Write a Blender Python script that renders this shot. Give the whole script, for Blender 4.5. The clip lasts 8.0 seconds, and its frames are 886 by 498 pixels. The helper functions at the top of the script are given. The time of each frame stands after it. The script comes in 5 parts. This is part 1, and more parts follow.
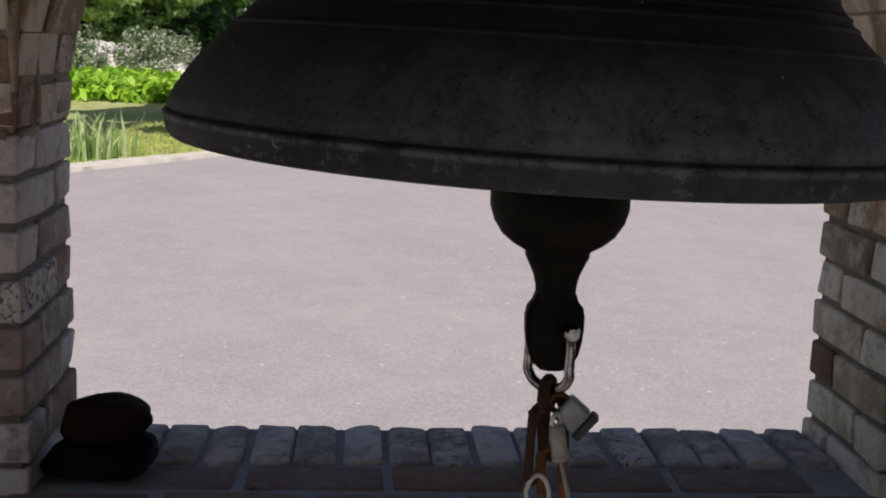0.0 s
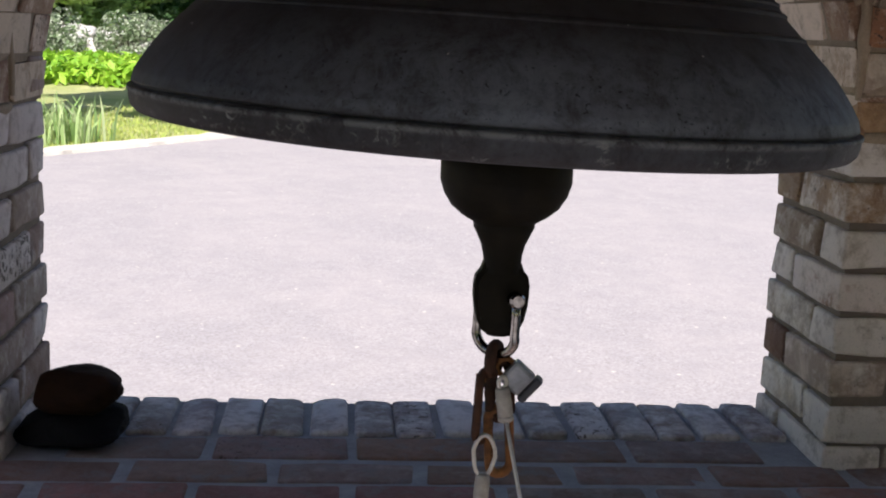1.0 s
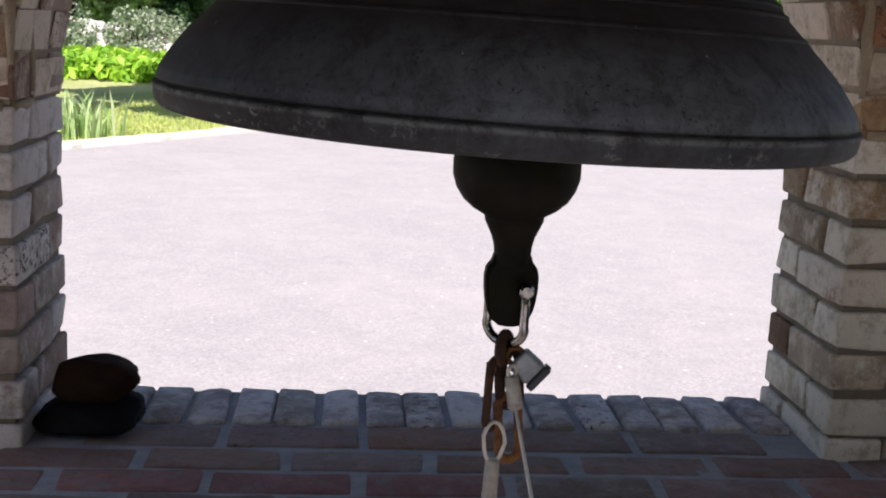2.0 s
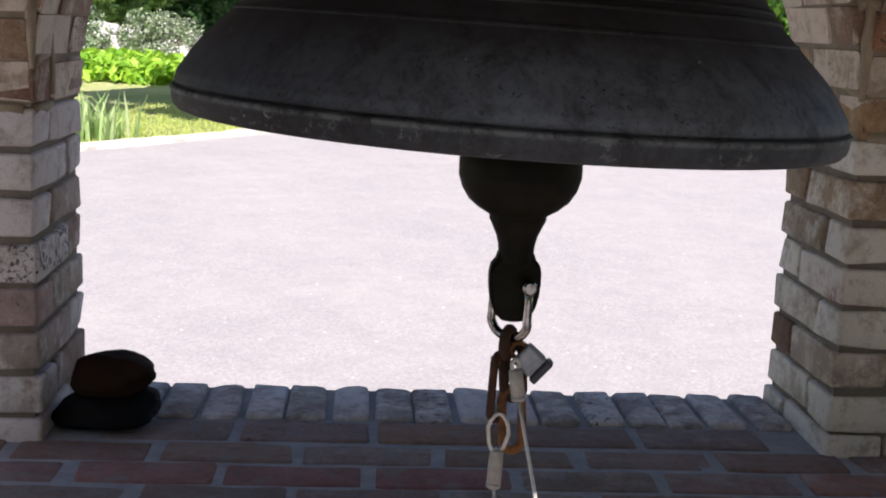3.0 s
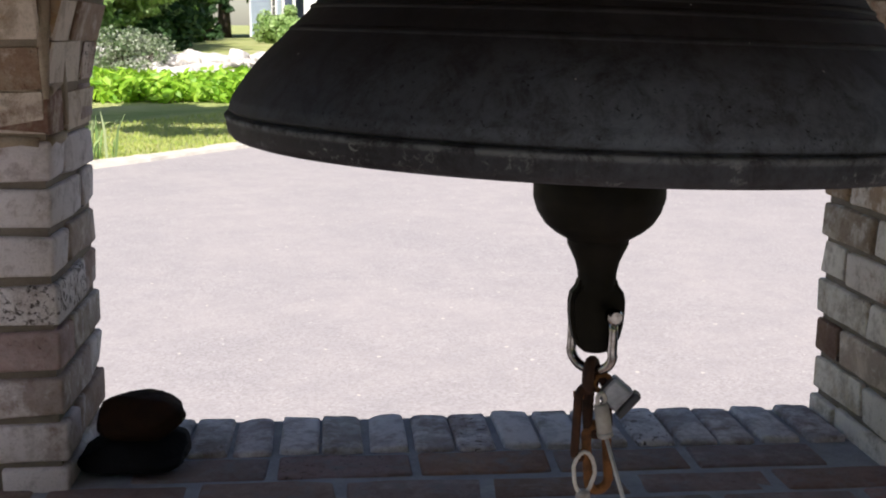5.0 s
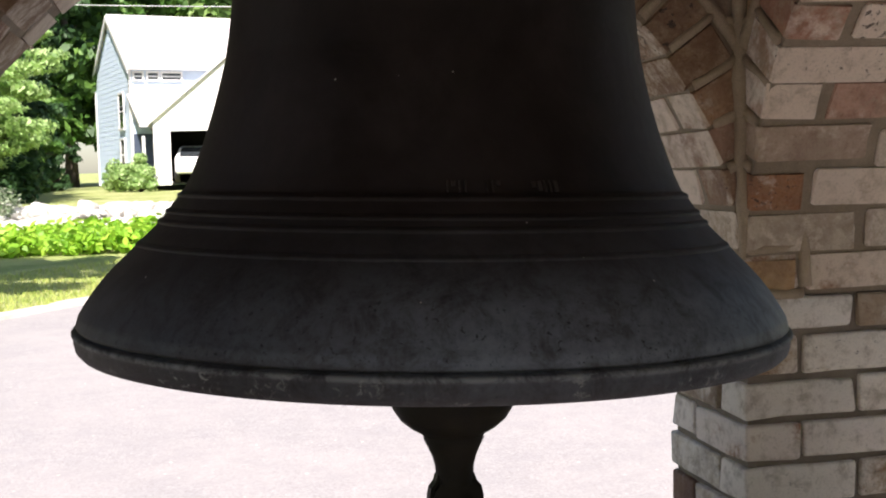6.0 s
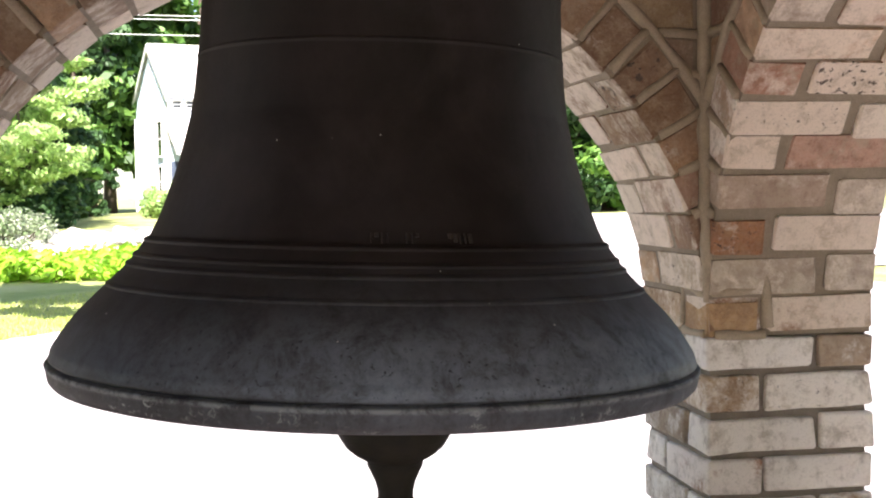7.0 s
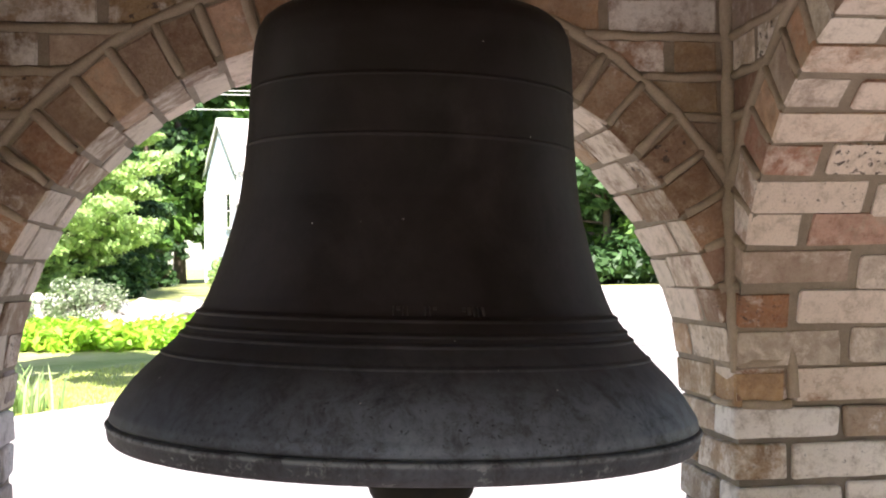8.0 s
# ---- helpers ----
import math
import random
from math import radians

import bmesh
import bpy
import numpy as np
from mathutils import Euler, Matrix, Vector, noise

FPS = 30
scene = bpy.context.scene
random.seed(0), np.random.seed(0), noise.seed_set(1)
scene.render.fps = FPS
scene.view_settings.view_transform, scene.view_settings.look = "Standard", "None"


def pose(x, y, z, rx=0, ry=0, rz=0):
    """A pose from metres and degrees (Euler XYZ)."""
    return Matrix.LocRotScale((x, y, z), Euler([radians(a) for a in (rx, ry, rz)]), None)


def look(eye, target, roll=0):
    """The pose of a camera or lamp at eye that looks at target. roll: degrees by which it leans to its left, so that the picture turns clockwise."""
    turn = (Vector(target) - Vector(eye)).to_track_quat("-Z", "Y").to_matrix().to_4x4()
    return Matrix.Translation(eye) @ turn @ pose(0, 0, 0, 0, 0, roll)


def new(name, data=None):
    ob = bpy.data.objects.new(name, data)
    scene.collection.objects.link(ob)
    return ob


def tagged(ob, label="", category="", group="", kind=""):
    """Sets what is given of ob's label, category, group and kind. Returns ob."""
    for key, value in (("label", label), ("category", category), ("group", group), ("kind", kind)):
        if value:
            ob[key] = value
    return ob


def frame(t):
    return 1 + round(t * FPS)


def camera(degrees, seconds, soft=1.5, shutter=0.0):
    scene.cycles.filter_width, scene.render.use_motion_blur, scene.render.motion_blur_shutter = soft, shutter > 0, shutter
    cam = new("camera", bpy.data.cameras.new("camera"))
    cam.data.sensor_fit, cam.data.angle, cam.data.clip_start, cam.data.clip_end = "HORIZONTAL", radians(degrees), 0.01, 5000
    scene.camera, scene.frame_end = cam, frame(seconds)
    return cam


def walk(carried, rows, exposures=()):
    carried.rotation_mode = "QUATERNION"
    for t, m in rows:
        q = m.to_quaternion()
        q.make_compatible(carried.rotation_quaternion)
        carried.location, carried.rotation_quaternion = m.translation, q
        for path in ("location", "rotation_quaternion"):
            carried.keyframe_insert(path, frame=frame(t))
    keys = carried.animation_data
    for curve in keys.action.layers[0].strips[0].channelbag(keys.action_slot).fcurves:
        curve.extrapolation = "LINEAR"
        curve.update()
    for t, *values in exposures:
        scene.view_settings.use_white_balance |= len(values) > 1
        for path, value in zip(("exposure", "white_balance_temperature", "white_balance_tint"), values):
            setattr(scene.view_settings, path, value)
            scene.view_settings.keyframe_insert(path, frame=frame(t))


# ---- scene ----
cam = camera(41.5, 8.0, soft=2.0)
PATH = [
    (0, (-0.804, -1.684, 0.678), (-0.668, 0.281, 0.331), 1.8),
    (0.5, (-0.761, -1.722, 0.685), (-0.604, 0.242, 0.341), 2.5),
    (1, (-0.779, -1.745, 0.673), (-0.611, 0.214, 0.306), 2.3),
    (1.5, (-0.788, -1.764, 0.674), (-0.626, 0.194, 0.299), 2.4),
    (3, (-0.784, -1.828, 0.68), (-0.649, 0.133, 0.309), 2.5),
    (3.5, (-0.785, -1.848, 0.681), (-0.674, 0.112, 0.299), 2.3),
    (4, (-0.805, -1.826, 0.677), (-0.711, 0.124, 0.24), 2.3),
    (4.2, (-0.812, -1.803, 0.674), (-0.73, 0.141, 0.211), 2.1),
    (5.3, (-0.885, -1.723, 0.7), (-0.645, 0.241, 0.407), -0.3),
    (5.5, (-0.876, -1.721, 0.711), (-0.585, 0.243, 0.467), -0.4),
    (5.8, (-0.871, -1.728, 0.735), (-0.498, 0.229, 0.563), -1.1),
    (6, (-0.868, -1.743, 0.751), (-0.452, 0.209, 0.618), -1.6),
    (6.2, (-0.864, -1.766, 0.76), (-0.424, 0.183, 0.666), -1.6),
    (6.5, (-0.846, -1.798, 0.765), (-0.401, 0.151, 0.704), -1.6),
    (7, (-0.795, -1.866, 0.769), (-0.436, 0.099, 0.689), -0.8),
    (7.2, (-0.782, -1.906, 0.771), (-0.47, 0.069, 0.718), -0.8),
    (7.5, (-0.772, -1.945, 0.767), (-0.519, 0.039, 0.75), -0.7),
    (8, (-0.768, -1.991, 0.774), (-0.517, -0.007, 0.817), -0.7),
]
EXPOSURES = [(0, 0.04, 6650, 18), (0.5, 0.44, 6450, 18), (1, 0.78, 6400, 18), (1.5, 0.86, 6400, 18), (3.5, 0.9, 6400, 18), (4.2, 0.86, 6400, 18), (5.3, 0.62, 6600, 16),
             (5.7, 0.69, 6600, 16), (6.2, 1.3, 6650, 16), (6.5, 1.72, 6700, 17), (7, 2.06, 6650, 17), (8, 1.97, 6650, 17)]
walk(cam, [(t, look(eye, target, roll)) for t, eye, target, roll in PATH], EXPOSURES)

# ---- light: a high sun from behind the camera, and a clear sky ----
SUN_EL, SUN_AZ = radians(47.5), radians(-98)      # azimuth of the sun, from +x towards +y
world = bpy.data.worlds.new("sky")
scene.world = world
world.use_nodes = True
wn, wl = world.node_tree.nodes, world.node_tree.links
sky = wn.new("ShaderNodeTexSky")
sky.sky_type, sky.sun_disc = "NISHITA", False
sky.sun_elevation, sky.sun_rotation = SUN_EL, math.pi / 2 - SUN_AZ
wl.new(sky.outputs[0], wn["Background"].inputs[0])
wn["Background"].inputs[1].default_value = 0.078
sun_data = bpy.data.lights.new("sun", "SUN")
sun_data.energy, sun_data.angle, sun_data.color = 5.0, radians(0.55), (1.0, 0.96, 0.9)
sun = new("sun", sun_data)
sun_dir = Vector((math.cos(SUN_EL) * math.cos(SUN_AZ), math.cos(SUN_EL) * math.sin(SUN_AZ), math.sin(SUN_EL)))
sun.matrix_world = look(Vector((6, -8, 12)), Vector((6, -8, 12)) - sun_dir)


# ---- materials ----
def ramp(nt, fac, stops):
    n = nt.nodes.new("ShaderNodeValToRGB")
    e = n.color_ramp.elements
    while len(e) < len(stops):
        e.new(0.5)
    for el, (p, c) in zip(e, stops):
        el.position, el.color = p, (*c, 1) if len(c) == 3 else c
    nt.links.new(fac, n.inputs[0])
    return n.outputs[0]


def noise_tex(nt, scale, detail=4, rough=0.6, coord=None, kind="noise", dist=0.0):
    n = nt.nodes.new("ShaderNodeTexVoronoi" if kind == "voronoi" else "ShaderNodeTexNoise")
    n.inputs["Scale"].default_value = scale
    if kind == "noise":
        n.inputs["Detail"].default_value, n.inputs["Roughness"].default_value = detail, rough
        n.inputs["Distortion"].default_value = dist
    if coord is not None:
        nt.links.new(coord, n.inputs["Vector"])
    return n.outputs[0]


def mix(nt, fac, a, b, mode="MIX"):
    n = nt.nodes.new("ShaderNodeMix")
    n.data_type, n.blend_type = "RGBA", mode
    for sock, v in ((n.inputs[0], fac), (n.inputs[6], a), (n.inputs[7], b)):
        if isinstance(v, (int, float)):
            sock.default_value = v
        elif isinstance(v, tuple):
            sock.default_value = (*v, 1)
        else:
            nt.links.new(v, sock)
    return n.outputs[2]


def start(name, rough=0.8, metal=0.0):
    m = bpy.data.materials.new(name)
    m.use_nodes = True
    nt = m.node_tree
    b = nt.nodes["Principled BSDF"]
    b.inputs["Roughness"].default_value, b.inputs["Metallic"].default_value = rough, metal
    return m, nt, b


def world_coord(nt, per_object=False):
    """World position; per_object adds a random shift for each object, so that no two pieces look alike."""
    g = nt.nodes.new("ShaderNodeNewGeometry").outputs["Position"]
    if not per_object:
        return g
    i = nt.nodes.new("ShaderNodeObjectInfo")
    mul = nt.nodes.new("ShaderNodeMath")
    mul.operation = "MULTIPLY"
    mul.inputs[1].default_value = 37.0
    nt.links.new(i.outputs["Random"], mul.inputs[0])
    add = nt.nodes.new("ShaderNodeVectorMath")
    nt.links.new(g, add.inputs[0])
    nt.links.new(mul.outputs[0], add.inputs[1])
    return add.outputs[0]


def bump(nt, b, height, strength, dist):
    n = nt.nodes.new("ShaderNodeBump")
    n.inputs["Strength"].default_value, n.inputs["Distance"].default_value = strength, dist
    nt.links.new(height, n.inputs["Height"])
    nt.links.new(n.outputs[0], b.inputs["Normal"])


def simple(name, a, bcol, scale=8, rough=0.8, metal=0.0, bump_s=0.3, bump_d=0.003, bscale=None, per_object=False):
    m, nt, b = start(name, rough, metal)
    co = world_coord(nt, per_object)
    f = noise_tex(nt, scale, 6, 0.65, co)
    nt.links.new(ramp(nt, f, [(0.3, a), (0.7, bcol)]), b.inputs["Base Color"])
    if bump_s:
        bump(nt, b, noise_tex(nt, bscale or scale * 8, 5, 0.6, co), bump_s, bump_d)
    return m


def brick_material(name, wash=0.5, soot=0.5, grain_k=1.0, smear_k=0.75, film=(0.36, 0.3, 0.235), limewash=(0.86, 0.815, 0.75), swing=0.42):
    """Reclaimed brick: the object's colour is the clay, with old limewash patches, stains, soot pits and grain; each brick differs."""
    m, nt, b = start(name, 0.9)
    co = world_coord(nt, True)
    info = nt.nodes.new("ShaderNodeObjectInfo")

    def shuffle(k):
        f = nt.nodes.new("ShaderNodeMath")
        f.operation = "MULTIPLY"
        f.inputs[1].default_value = k
        nt.links.new(info.outputs["Random"], f.inputs[0])
        g = nt.nodes.new("ShaderNodeMath")
        g.operation = "FRACT"
        nt.links.new(f.outputs[0], g.inputs[0])
        return g.outputs[0]

    def shifted(tex, rnd, amount):
        """tex + (rnd - 0.5) * amount"""
        f = nt.nodes.new("ShaderNodeMath")
        f.operation = "MULTIPLY_ADD"
        f.inputs[1].default_value = amount
        nt.links.new(rnd, f.inputs[0])
        nt.links.new(tex, f.inputs[2])
        g = nt.nodes.new("ShaderNodeMath")
        g.operation = "SUBTRACT"
        g.inputs[1].default_value = amount / 2
        nt.links.new(f.outputs[0], g.inputs[0])
        return g.outputs[0]
    col = info.outputs["Color"]
    grain = noise_tex(nt, 150, 5, 0.75, co)
    gk = 0.5 * grain_k
    clay = mix(nt, ramp(nt, grain, [(0.35, (0, 0, 0)), (0.7, (gk, gk, gk))]), col, mix(nt, 0.4, col, (0.62, 0.55, 0.48)))
    blotch = noise_tex(nt, 13, 8, 0.7, co, dist=0.25)
    clay = mix(nt, ramp(nt, blotch, [(0.4, (0, 0, 0)), (0.6, (0.8, 0.8, 0.8))]), clay, mix(nt, 0.6, clay, (0.15, 0.08, 0.05)))
    burn = noise_tex(nt, 36, 8, 0.74, co, dist=0.2)
    clay = mix(nt, ramp(nt, burn, [(0.5, (0, 0, 0)), (0.66, (0.75, 0.75, 0.75))]), clay, mix(nt, 0.35, (0.13, 0.06, 0.035), col))
    lime = shifted(noise_tex(nt, 17, 9, 0.74, co, dist=0.12), shuffle(7.31), swing)
    hi = 0.66 - 0.22 * wash
    clay = mix(nt, ramp(nt, lime, [(hi - 0.08, (0, 0, 0)), (hi + 0.08, (0.9, 0.9, 0.9))]), clay, mix(nt, 0.2, limewash, col))
    smear = noise_tex(nt, 24, 9, 0.75, world_coord(nt), dist=0.1)
    clay = mix(nt, ramp(nt, smear, [(0.5, (0, 0, 0)), (0.64, (smear_k, smear_k, smear_k))]), clay, film)
    dust = noise_tex(nt, 300, 4, 0.7, co)
    clay = mix(nt, ramp(nt, dust, [(0.3, (0.55, 0.55, 0.55)), (0.46, (0, 0, 0))]), clay, mix(nt, 0.6, clay, (0.1, 0.07, 0.05)))
    spots = noise_tex(nt, 85, 4, 0.65, co, dist=0.4)
    few = nt.nodes.new("ShaderNodeMath")
    few.operation = "POWER"
    few.inputs[1].default_value = 6
    nt.links.new(shuffle(13.7), few.inputs[0])
    pit = shifted(spots, few.outputs[0], 0.2 * soot)
    pit = shifted(pit, blotch, 0.14)
    lim = 0.71 - 0.1 * soot
    pitf = ramp(nt, pit, [(lim, (0, 0, 0)), (lim + 0.05, (0.9, 0.9, 0.9))])
    clay = mix(nt, pitf, clay, (0.06, 0.042, 0.034))
    nt.links.new(clay, b.inputs["Base Color"])
    h = mix(nt, 0.5, grain, mix(nt, 0.5, lime, mix(nt, pitf, (0.5, 0.5, 0.5), (0, 0, 0))))
    bump(nt, b, mix(nt, 0.35, h, burn), 1.0, 0.007)
    return m


def mortar_material(name, a, c):
    m, nt, b = start(name, 0.92)
    co = world_coord(nt)
    f = noise_tex(nt, 18, 6, 0.7, co)
    base = ramp(nt, f, [(0.3, a), (0.7, c)])
    sand = noise_tex(nt, 420, 2, 0.5, co)
    base = mix(nt, ramp(nt, sand, [(0.35, (0.5, 0.5, 0.5)), (0.6, (0, 0, 0))]), base, mix(nt, 0.5, base, (0.1, 0.08, 0.06)))
    nt.links.new(base, b.inputs["Base Color"])
    bump(nt, b, mix(nt, 0.5, sand, noise_tex(nt, 60, 4, 0.6, co)), 0.8, 0.004)
    return m


def bronze_material():
    """Old dark bronze: brown-black patina, sound bow bloomed grey-green in streaks with sheen painted in, pale
    scratches.
    """
    m, nt, b = start("old_bronze", 0.5, 0.1)
    co = world_coord(nt)
    sep = nt.nodes.new("ShaderNodeSeparateXYZ")
    nt.links.new(co, sep.inputs[0])
    stretch = nt.nodes.new("ShaderNodeVectorMath")
    stretch.operation = "MULTIPLY"
    stretch.inputs[1].default_value = (1, 1, 0.7)
    nt.links.new(co, stretch.inputs[0])
    big = noise_tex(nt, 11, 7, 0.72, stretch.outputs[0], dist=0.5)
    fine = noise_tex(nt, 150, 7, 0.8, co)
    base = ramp(nt, big, [(0.33, (0.007, 0.005, 0.0045)), (0.5, (0.0122, 0.009, 0.0083)), (0.67, (0.021, 0.0158, 0.0148))])
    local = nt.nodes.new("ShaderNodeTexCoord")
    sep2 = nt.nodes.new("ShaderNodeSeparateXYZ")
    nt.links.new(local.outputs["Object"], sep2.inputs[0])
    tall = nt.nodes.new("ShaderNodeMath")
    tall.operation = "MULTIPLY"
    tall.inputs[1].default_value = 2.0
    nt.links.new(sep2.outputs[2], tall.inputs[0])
    # the shoulder is browner, the waist a little paler; the sound bow's grey above the groove is partly painted sheen
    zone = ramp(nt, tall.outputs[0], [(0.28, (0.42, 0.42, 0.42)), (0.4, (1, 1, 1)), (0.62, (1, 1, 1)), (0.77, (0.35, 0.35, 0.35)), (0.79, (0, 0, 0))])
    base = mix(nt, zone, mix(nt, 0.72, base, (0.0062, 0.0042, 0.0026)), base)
    slow = nt.nodes.new("ShaderNodeVectorMath")
    slow.operation = "MULTIPLY"
    slow.inputs[1].default_value = (1, 1, 0.1)
    nt.links.new(co, slow.inputs[0])
    runs = noise_tex(nt, 26, 5, 0.65, slow.outputs[0], dist=0.3)
    base = mix(nt, ramp(nt, runs, [(0.54, (0, 0, 0)), (0.7, (0.3, 0.3, 0.3))]), base, mix(nt, 0.6, base, (0.008, 0.0062, 0.005)))
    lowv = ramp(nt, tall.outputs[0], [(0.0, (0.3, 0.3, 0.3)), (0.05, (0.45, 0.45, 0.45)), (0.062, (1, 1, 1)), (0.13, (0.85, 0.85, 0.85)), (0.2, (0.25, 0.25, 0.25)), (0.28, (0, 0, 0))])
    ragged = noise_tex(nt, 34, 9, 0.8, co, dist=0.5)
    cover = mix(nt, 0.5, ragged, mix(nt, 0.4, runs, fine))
    bloom_sheen = mix(nt, 1.0, ramp(nt, cover, [(0.40, (0.2, 0.2, 0.2)), (0.47, (0.5, 0.5, 0.5)), (0.52, (0.75, 0.75, 0.75)), (0.62, (1, 1, 1))]), lowv, "MULTIPLY")
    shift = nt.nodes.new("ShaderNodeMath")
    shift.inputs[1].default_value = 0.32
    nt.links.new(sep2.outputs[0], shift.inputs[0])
    # sheen painted full from the middle to the right, weaker towards the left
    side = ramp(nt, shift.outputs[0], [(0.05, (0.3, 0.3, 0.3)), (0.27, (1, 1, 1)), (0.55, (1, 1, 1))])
    base = mix(nt, mix(nt, 1.0, bloom_sheen, side, "MULTIPLY"), base, (0.13, 0.15, 0.174))
    haze = ramp(nt, noise_tex(nt, 7, 6, 0.7, co, dist=0.6), [(0.42, (0, 0, 0)), (0.62, (0.4, 0.4, 0.4))])
    base = mix(nt, haze, base, mix(nt, 0.5, base, (0.042, 0.034, 0.037)))
    chips = ramp(nt, noise_tex(nt, 210, 5, 0.7, co, dist=0.5), [(0.6, (0, 0, 0)), (0.66, (0.9, 0.9, 0.9))])
    base = mix(nt, mix(nt, 1.0, chips, lowv, "MULTIPLY"), base, (0.006, 0.006, 0.006))
    flecks = ramp(nt, noise_tex(nt, 130, 6, 0.7, co, dist=0.6), [(0.54, (0, 0, 0)), (0.62, (0.8, 0.8, 0.8))])
    flecks = mix(nt, 1.0, flecks, ramp(nt, noise_tex(nt, 17, 4, 0.6, co), [(0.47, (0, 0, 0)), (0.6, (1, 1, 1))]), "MULTIPLY")
    lip = ramp(nt, tall.outputs[0], [(0.0, (0.3, 0.3, 0.3)), (0.01, (1, 1, 1)), (0.04, (0.9, 0.9, 0.9)), (0.052, (0, 0, 0))])
    base = mix(nt, mix(nt, 1.0, flecks, lip, "MULTIPLY"), base, (0.17, 0.175, 0.165))
    bead = ramp(nt, tall.outputs[0], [(0.036, (0, 0, 0)), (0.041, (0.75, 0.75, 0.75)), (0.046, (0.75, 0.75, 0.75)), (0.0485, (0, 0, 0))])
    base = mix(nt, mix(nt, 1.0, bead, ramp(nt, ragged, [(0.42, (0, 0, 0)), (0.55, (1, 1, 1))]), "MULTIPLY"), base, (0.14, 0.15, 0.15))
    fl = nt.nodes.new("ShaderNodeTexVoronoi")
    fl.inputs["Scale"].default_value = 26
    nt.links.new(co, fl.inputs["Vector"])
    base = mix(nt, ramp(nt, fl.outputs["Distance"], [(0.022, (1, 1, 1)), (0.03, (0, 0, 0))]), base, (0.3, 0.3, 0.28))
    b.inputs["Specular IOR Level"].default_value = 0.14
    nt.links.new(base, b.inputs["Base Color"])
    nt.links.new(ramp(nt, mix(nt, 0.5, big, fine), [(0.3, (0.48, 0.48, 0.48)), (0.7, (0.7, 0.7, 0.7))]), b.inputs["Roughness"])
    bump(nt, b, mix(nt, 0.5, fine, big), 0.25, 0.003)
    return m


def leaf_material(name, a, bcol, c):
    m, nt, b = start(name, 0.55)
    isl = nt.nodes.new("ShaderNodeNewGeometry").outputs["Random Per Island"]
    co = world_coord(nt)
    f = mix(nt, 0.4, isl, noise_tex(nt, 1.2, 3, 0.6, co))
    nt.links.new(ramp(nt, f, [(0.2, a), (0.5, bcol), (0.8, c)]), b.inputs["Base Color"])
    tr = nt.nodes.new("ShaderNodeBsdfTranslucent")
    tr.inputs[0].default_value = (*[min(1, v * 1.3) for v in c], 1)
    ms = nt.nodes.new("ShaderNodeMixShader")
    ms.inputs[0].default_value = 0.3
    out = nt.nodes["Material Output"]
    nt.links.new(b.outputs[0], ms.inputs[1])
    nt.links.new(tr.outputs[0], ms.inputs[2])
    nt.links.new(ms.outputs[0], out.inputs[0])
    return m


M_BRICK = brick_material("reclaimed_brick", 0.9, 0.9)
M_REDBRICK = brick_material("dusky_brick", 0.05, 0.8, film=(0.36, 0.28, 0.2))
M_PINKBRICK = brick_material("pink_grey_brick", 0.75, 0.9, film=(0.33, 0.27, 0.25), limewash=(0.8, 0.755, 0.75), swing=0.34)
# paler and warmer for undersides: heavier limewash, with outdoor light painted in
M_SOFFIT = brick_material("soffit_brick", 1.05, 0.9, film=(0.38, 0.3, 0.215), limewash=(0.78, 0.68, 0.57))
M_BURNT = brick_material("burnt_brick", 0.0, 1.3, smear_k=0.3, film=(0.3, 0.19, 0.1), swing=0.05)
M_PITTED = brick_material("pitted_brick", 0.5, 2.3, smear_k=0.4, swing=0.1)
M_FLOORBRICK = brick_material("floor_brick", 0.1, 0.6, 0.7, 0.9, (0.2, 0.185, 0.185), (0.34, 0.3, 0.28), 0.2)
M_SILLBRICK = brick_material("sill_brick", 0.8, 0.7, 0.8, 0.6, (0.24, 0.24, 0.26), (0.72, 0.71, 0.72), 0.14)
M_MORTAR = mortar_material("mortar", (0.15, 0.124, 0.098), (0.245, 0.205, 0.165))
M_JOINT = mortar_material("arch_mortar", (0.2, 0.155, 0.11), (0.3, 0.24, 0.172))
M_POINTING = mortar_material("pointing", (0.3, 0.23, 0.16), (0.42, 0.335, 0.24))
M_FLOORMORTAR = mortar_material("floor_mortar", (0.22, 0.235, 0.26), (0.36, 0.38, 0.4))
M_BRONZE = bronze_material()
M_RELIEF = simple("worn_bronze_relief", (0.01, 0.008, 0.007), (0.024, 0.019, 0.017), 60, 0.5, 0.1, 0.3, 0.001, 200)
M_IRON = simple("black_iron", (0.0035, 0.0032, 0.002), (0.013, 0.011, 0.0055), 30, 0.6, 0.0, 0.3, 0.001, 200)
M_STEEL = simple("bright_steel", (0.09, 0.08, 0.07), (0.46, 0.44, 0.42), 90, 0.13, 1.0, 0.1, 0.0005, 300)
M_DARKRUST = simple("dark_rust", (0.007, 0.004, 0.003), (0.075, 0.027, 0.009), 60, 0.85, 0.1, 0.6, 0.001, 400)
M_RUST = simple("rust", (0.05, 0.02, 0.008), (0.28, 0.12, 0.035), 60, 0.85, 0.1, 0.6, 0.001, 400)
M_ZINC = simple("grey_zinc", (0.13, 0.14, 0.16), (0.3, 0.32, 0.35), 60, 0.4, 0.7, 0.15, 0.0005, 300)
M_DARKPLASTIC = simple("dark_blue_black_plastic", (0.012, 0.015, 0.025), (0.03, 0.035, 0.05), 60, 0.45, 0.0, 0.1, 0.0004, 300)
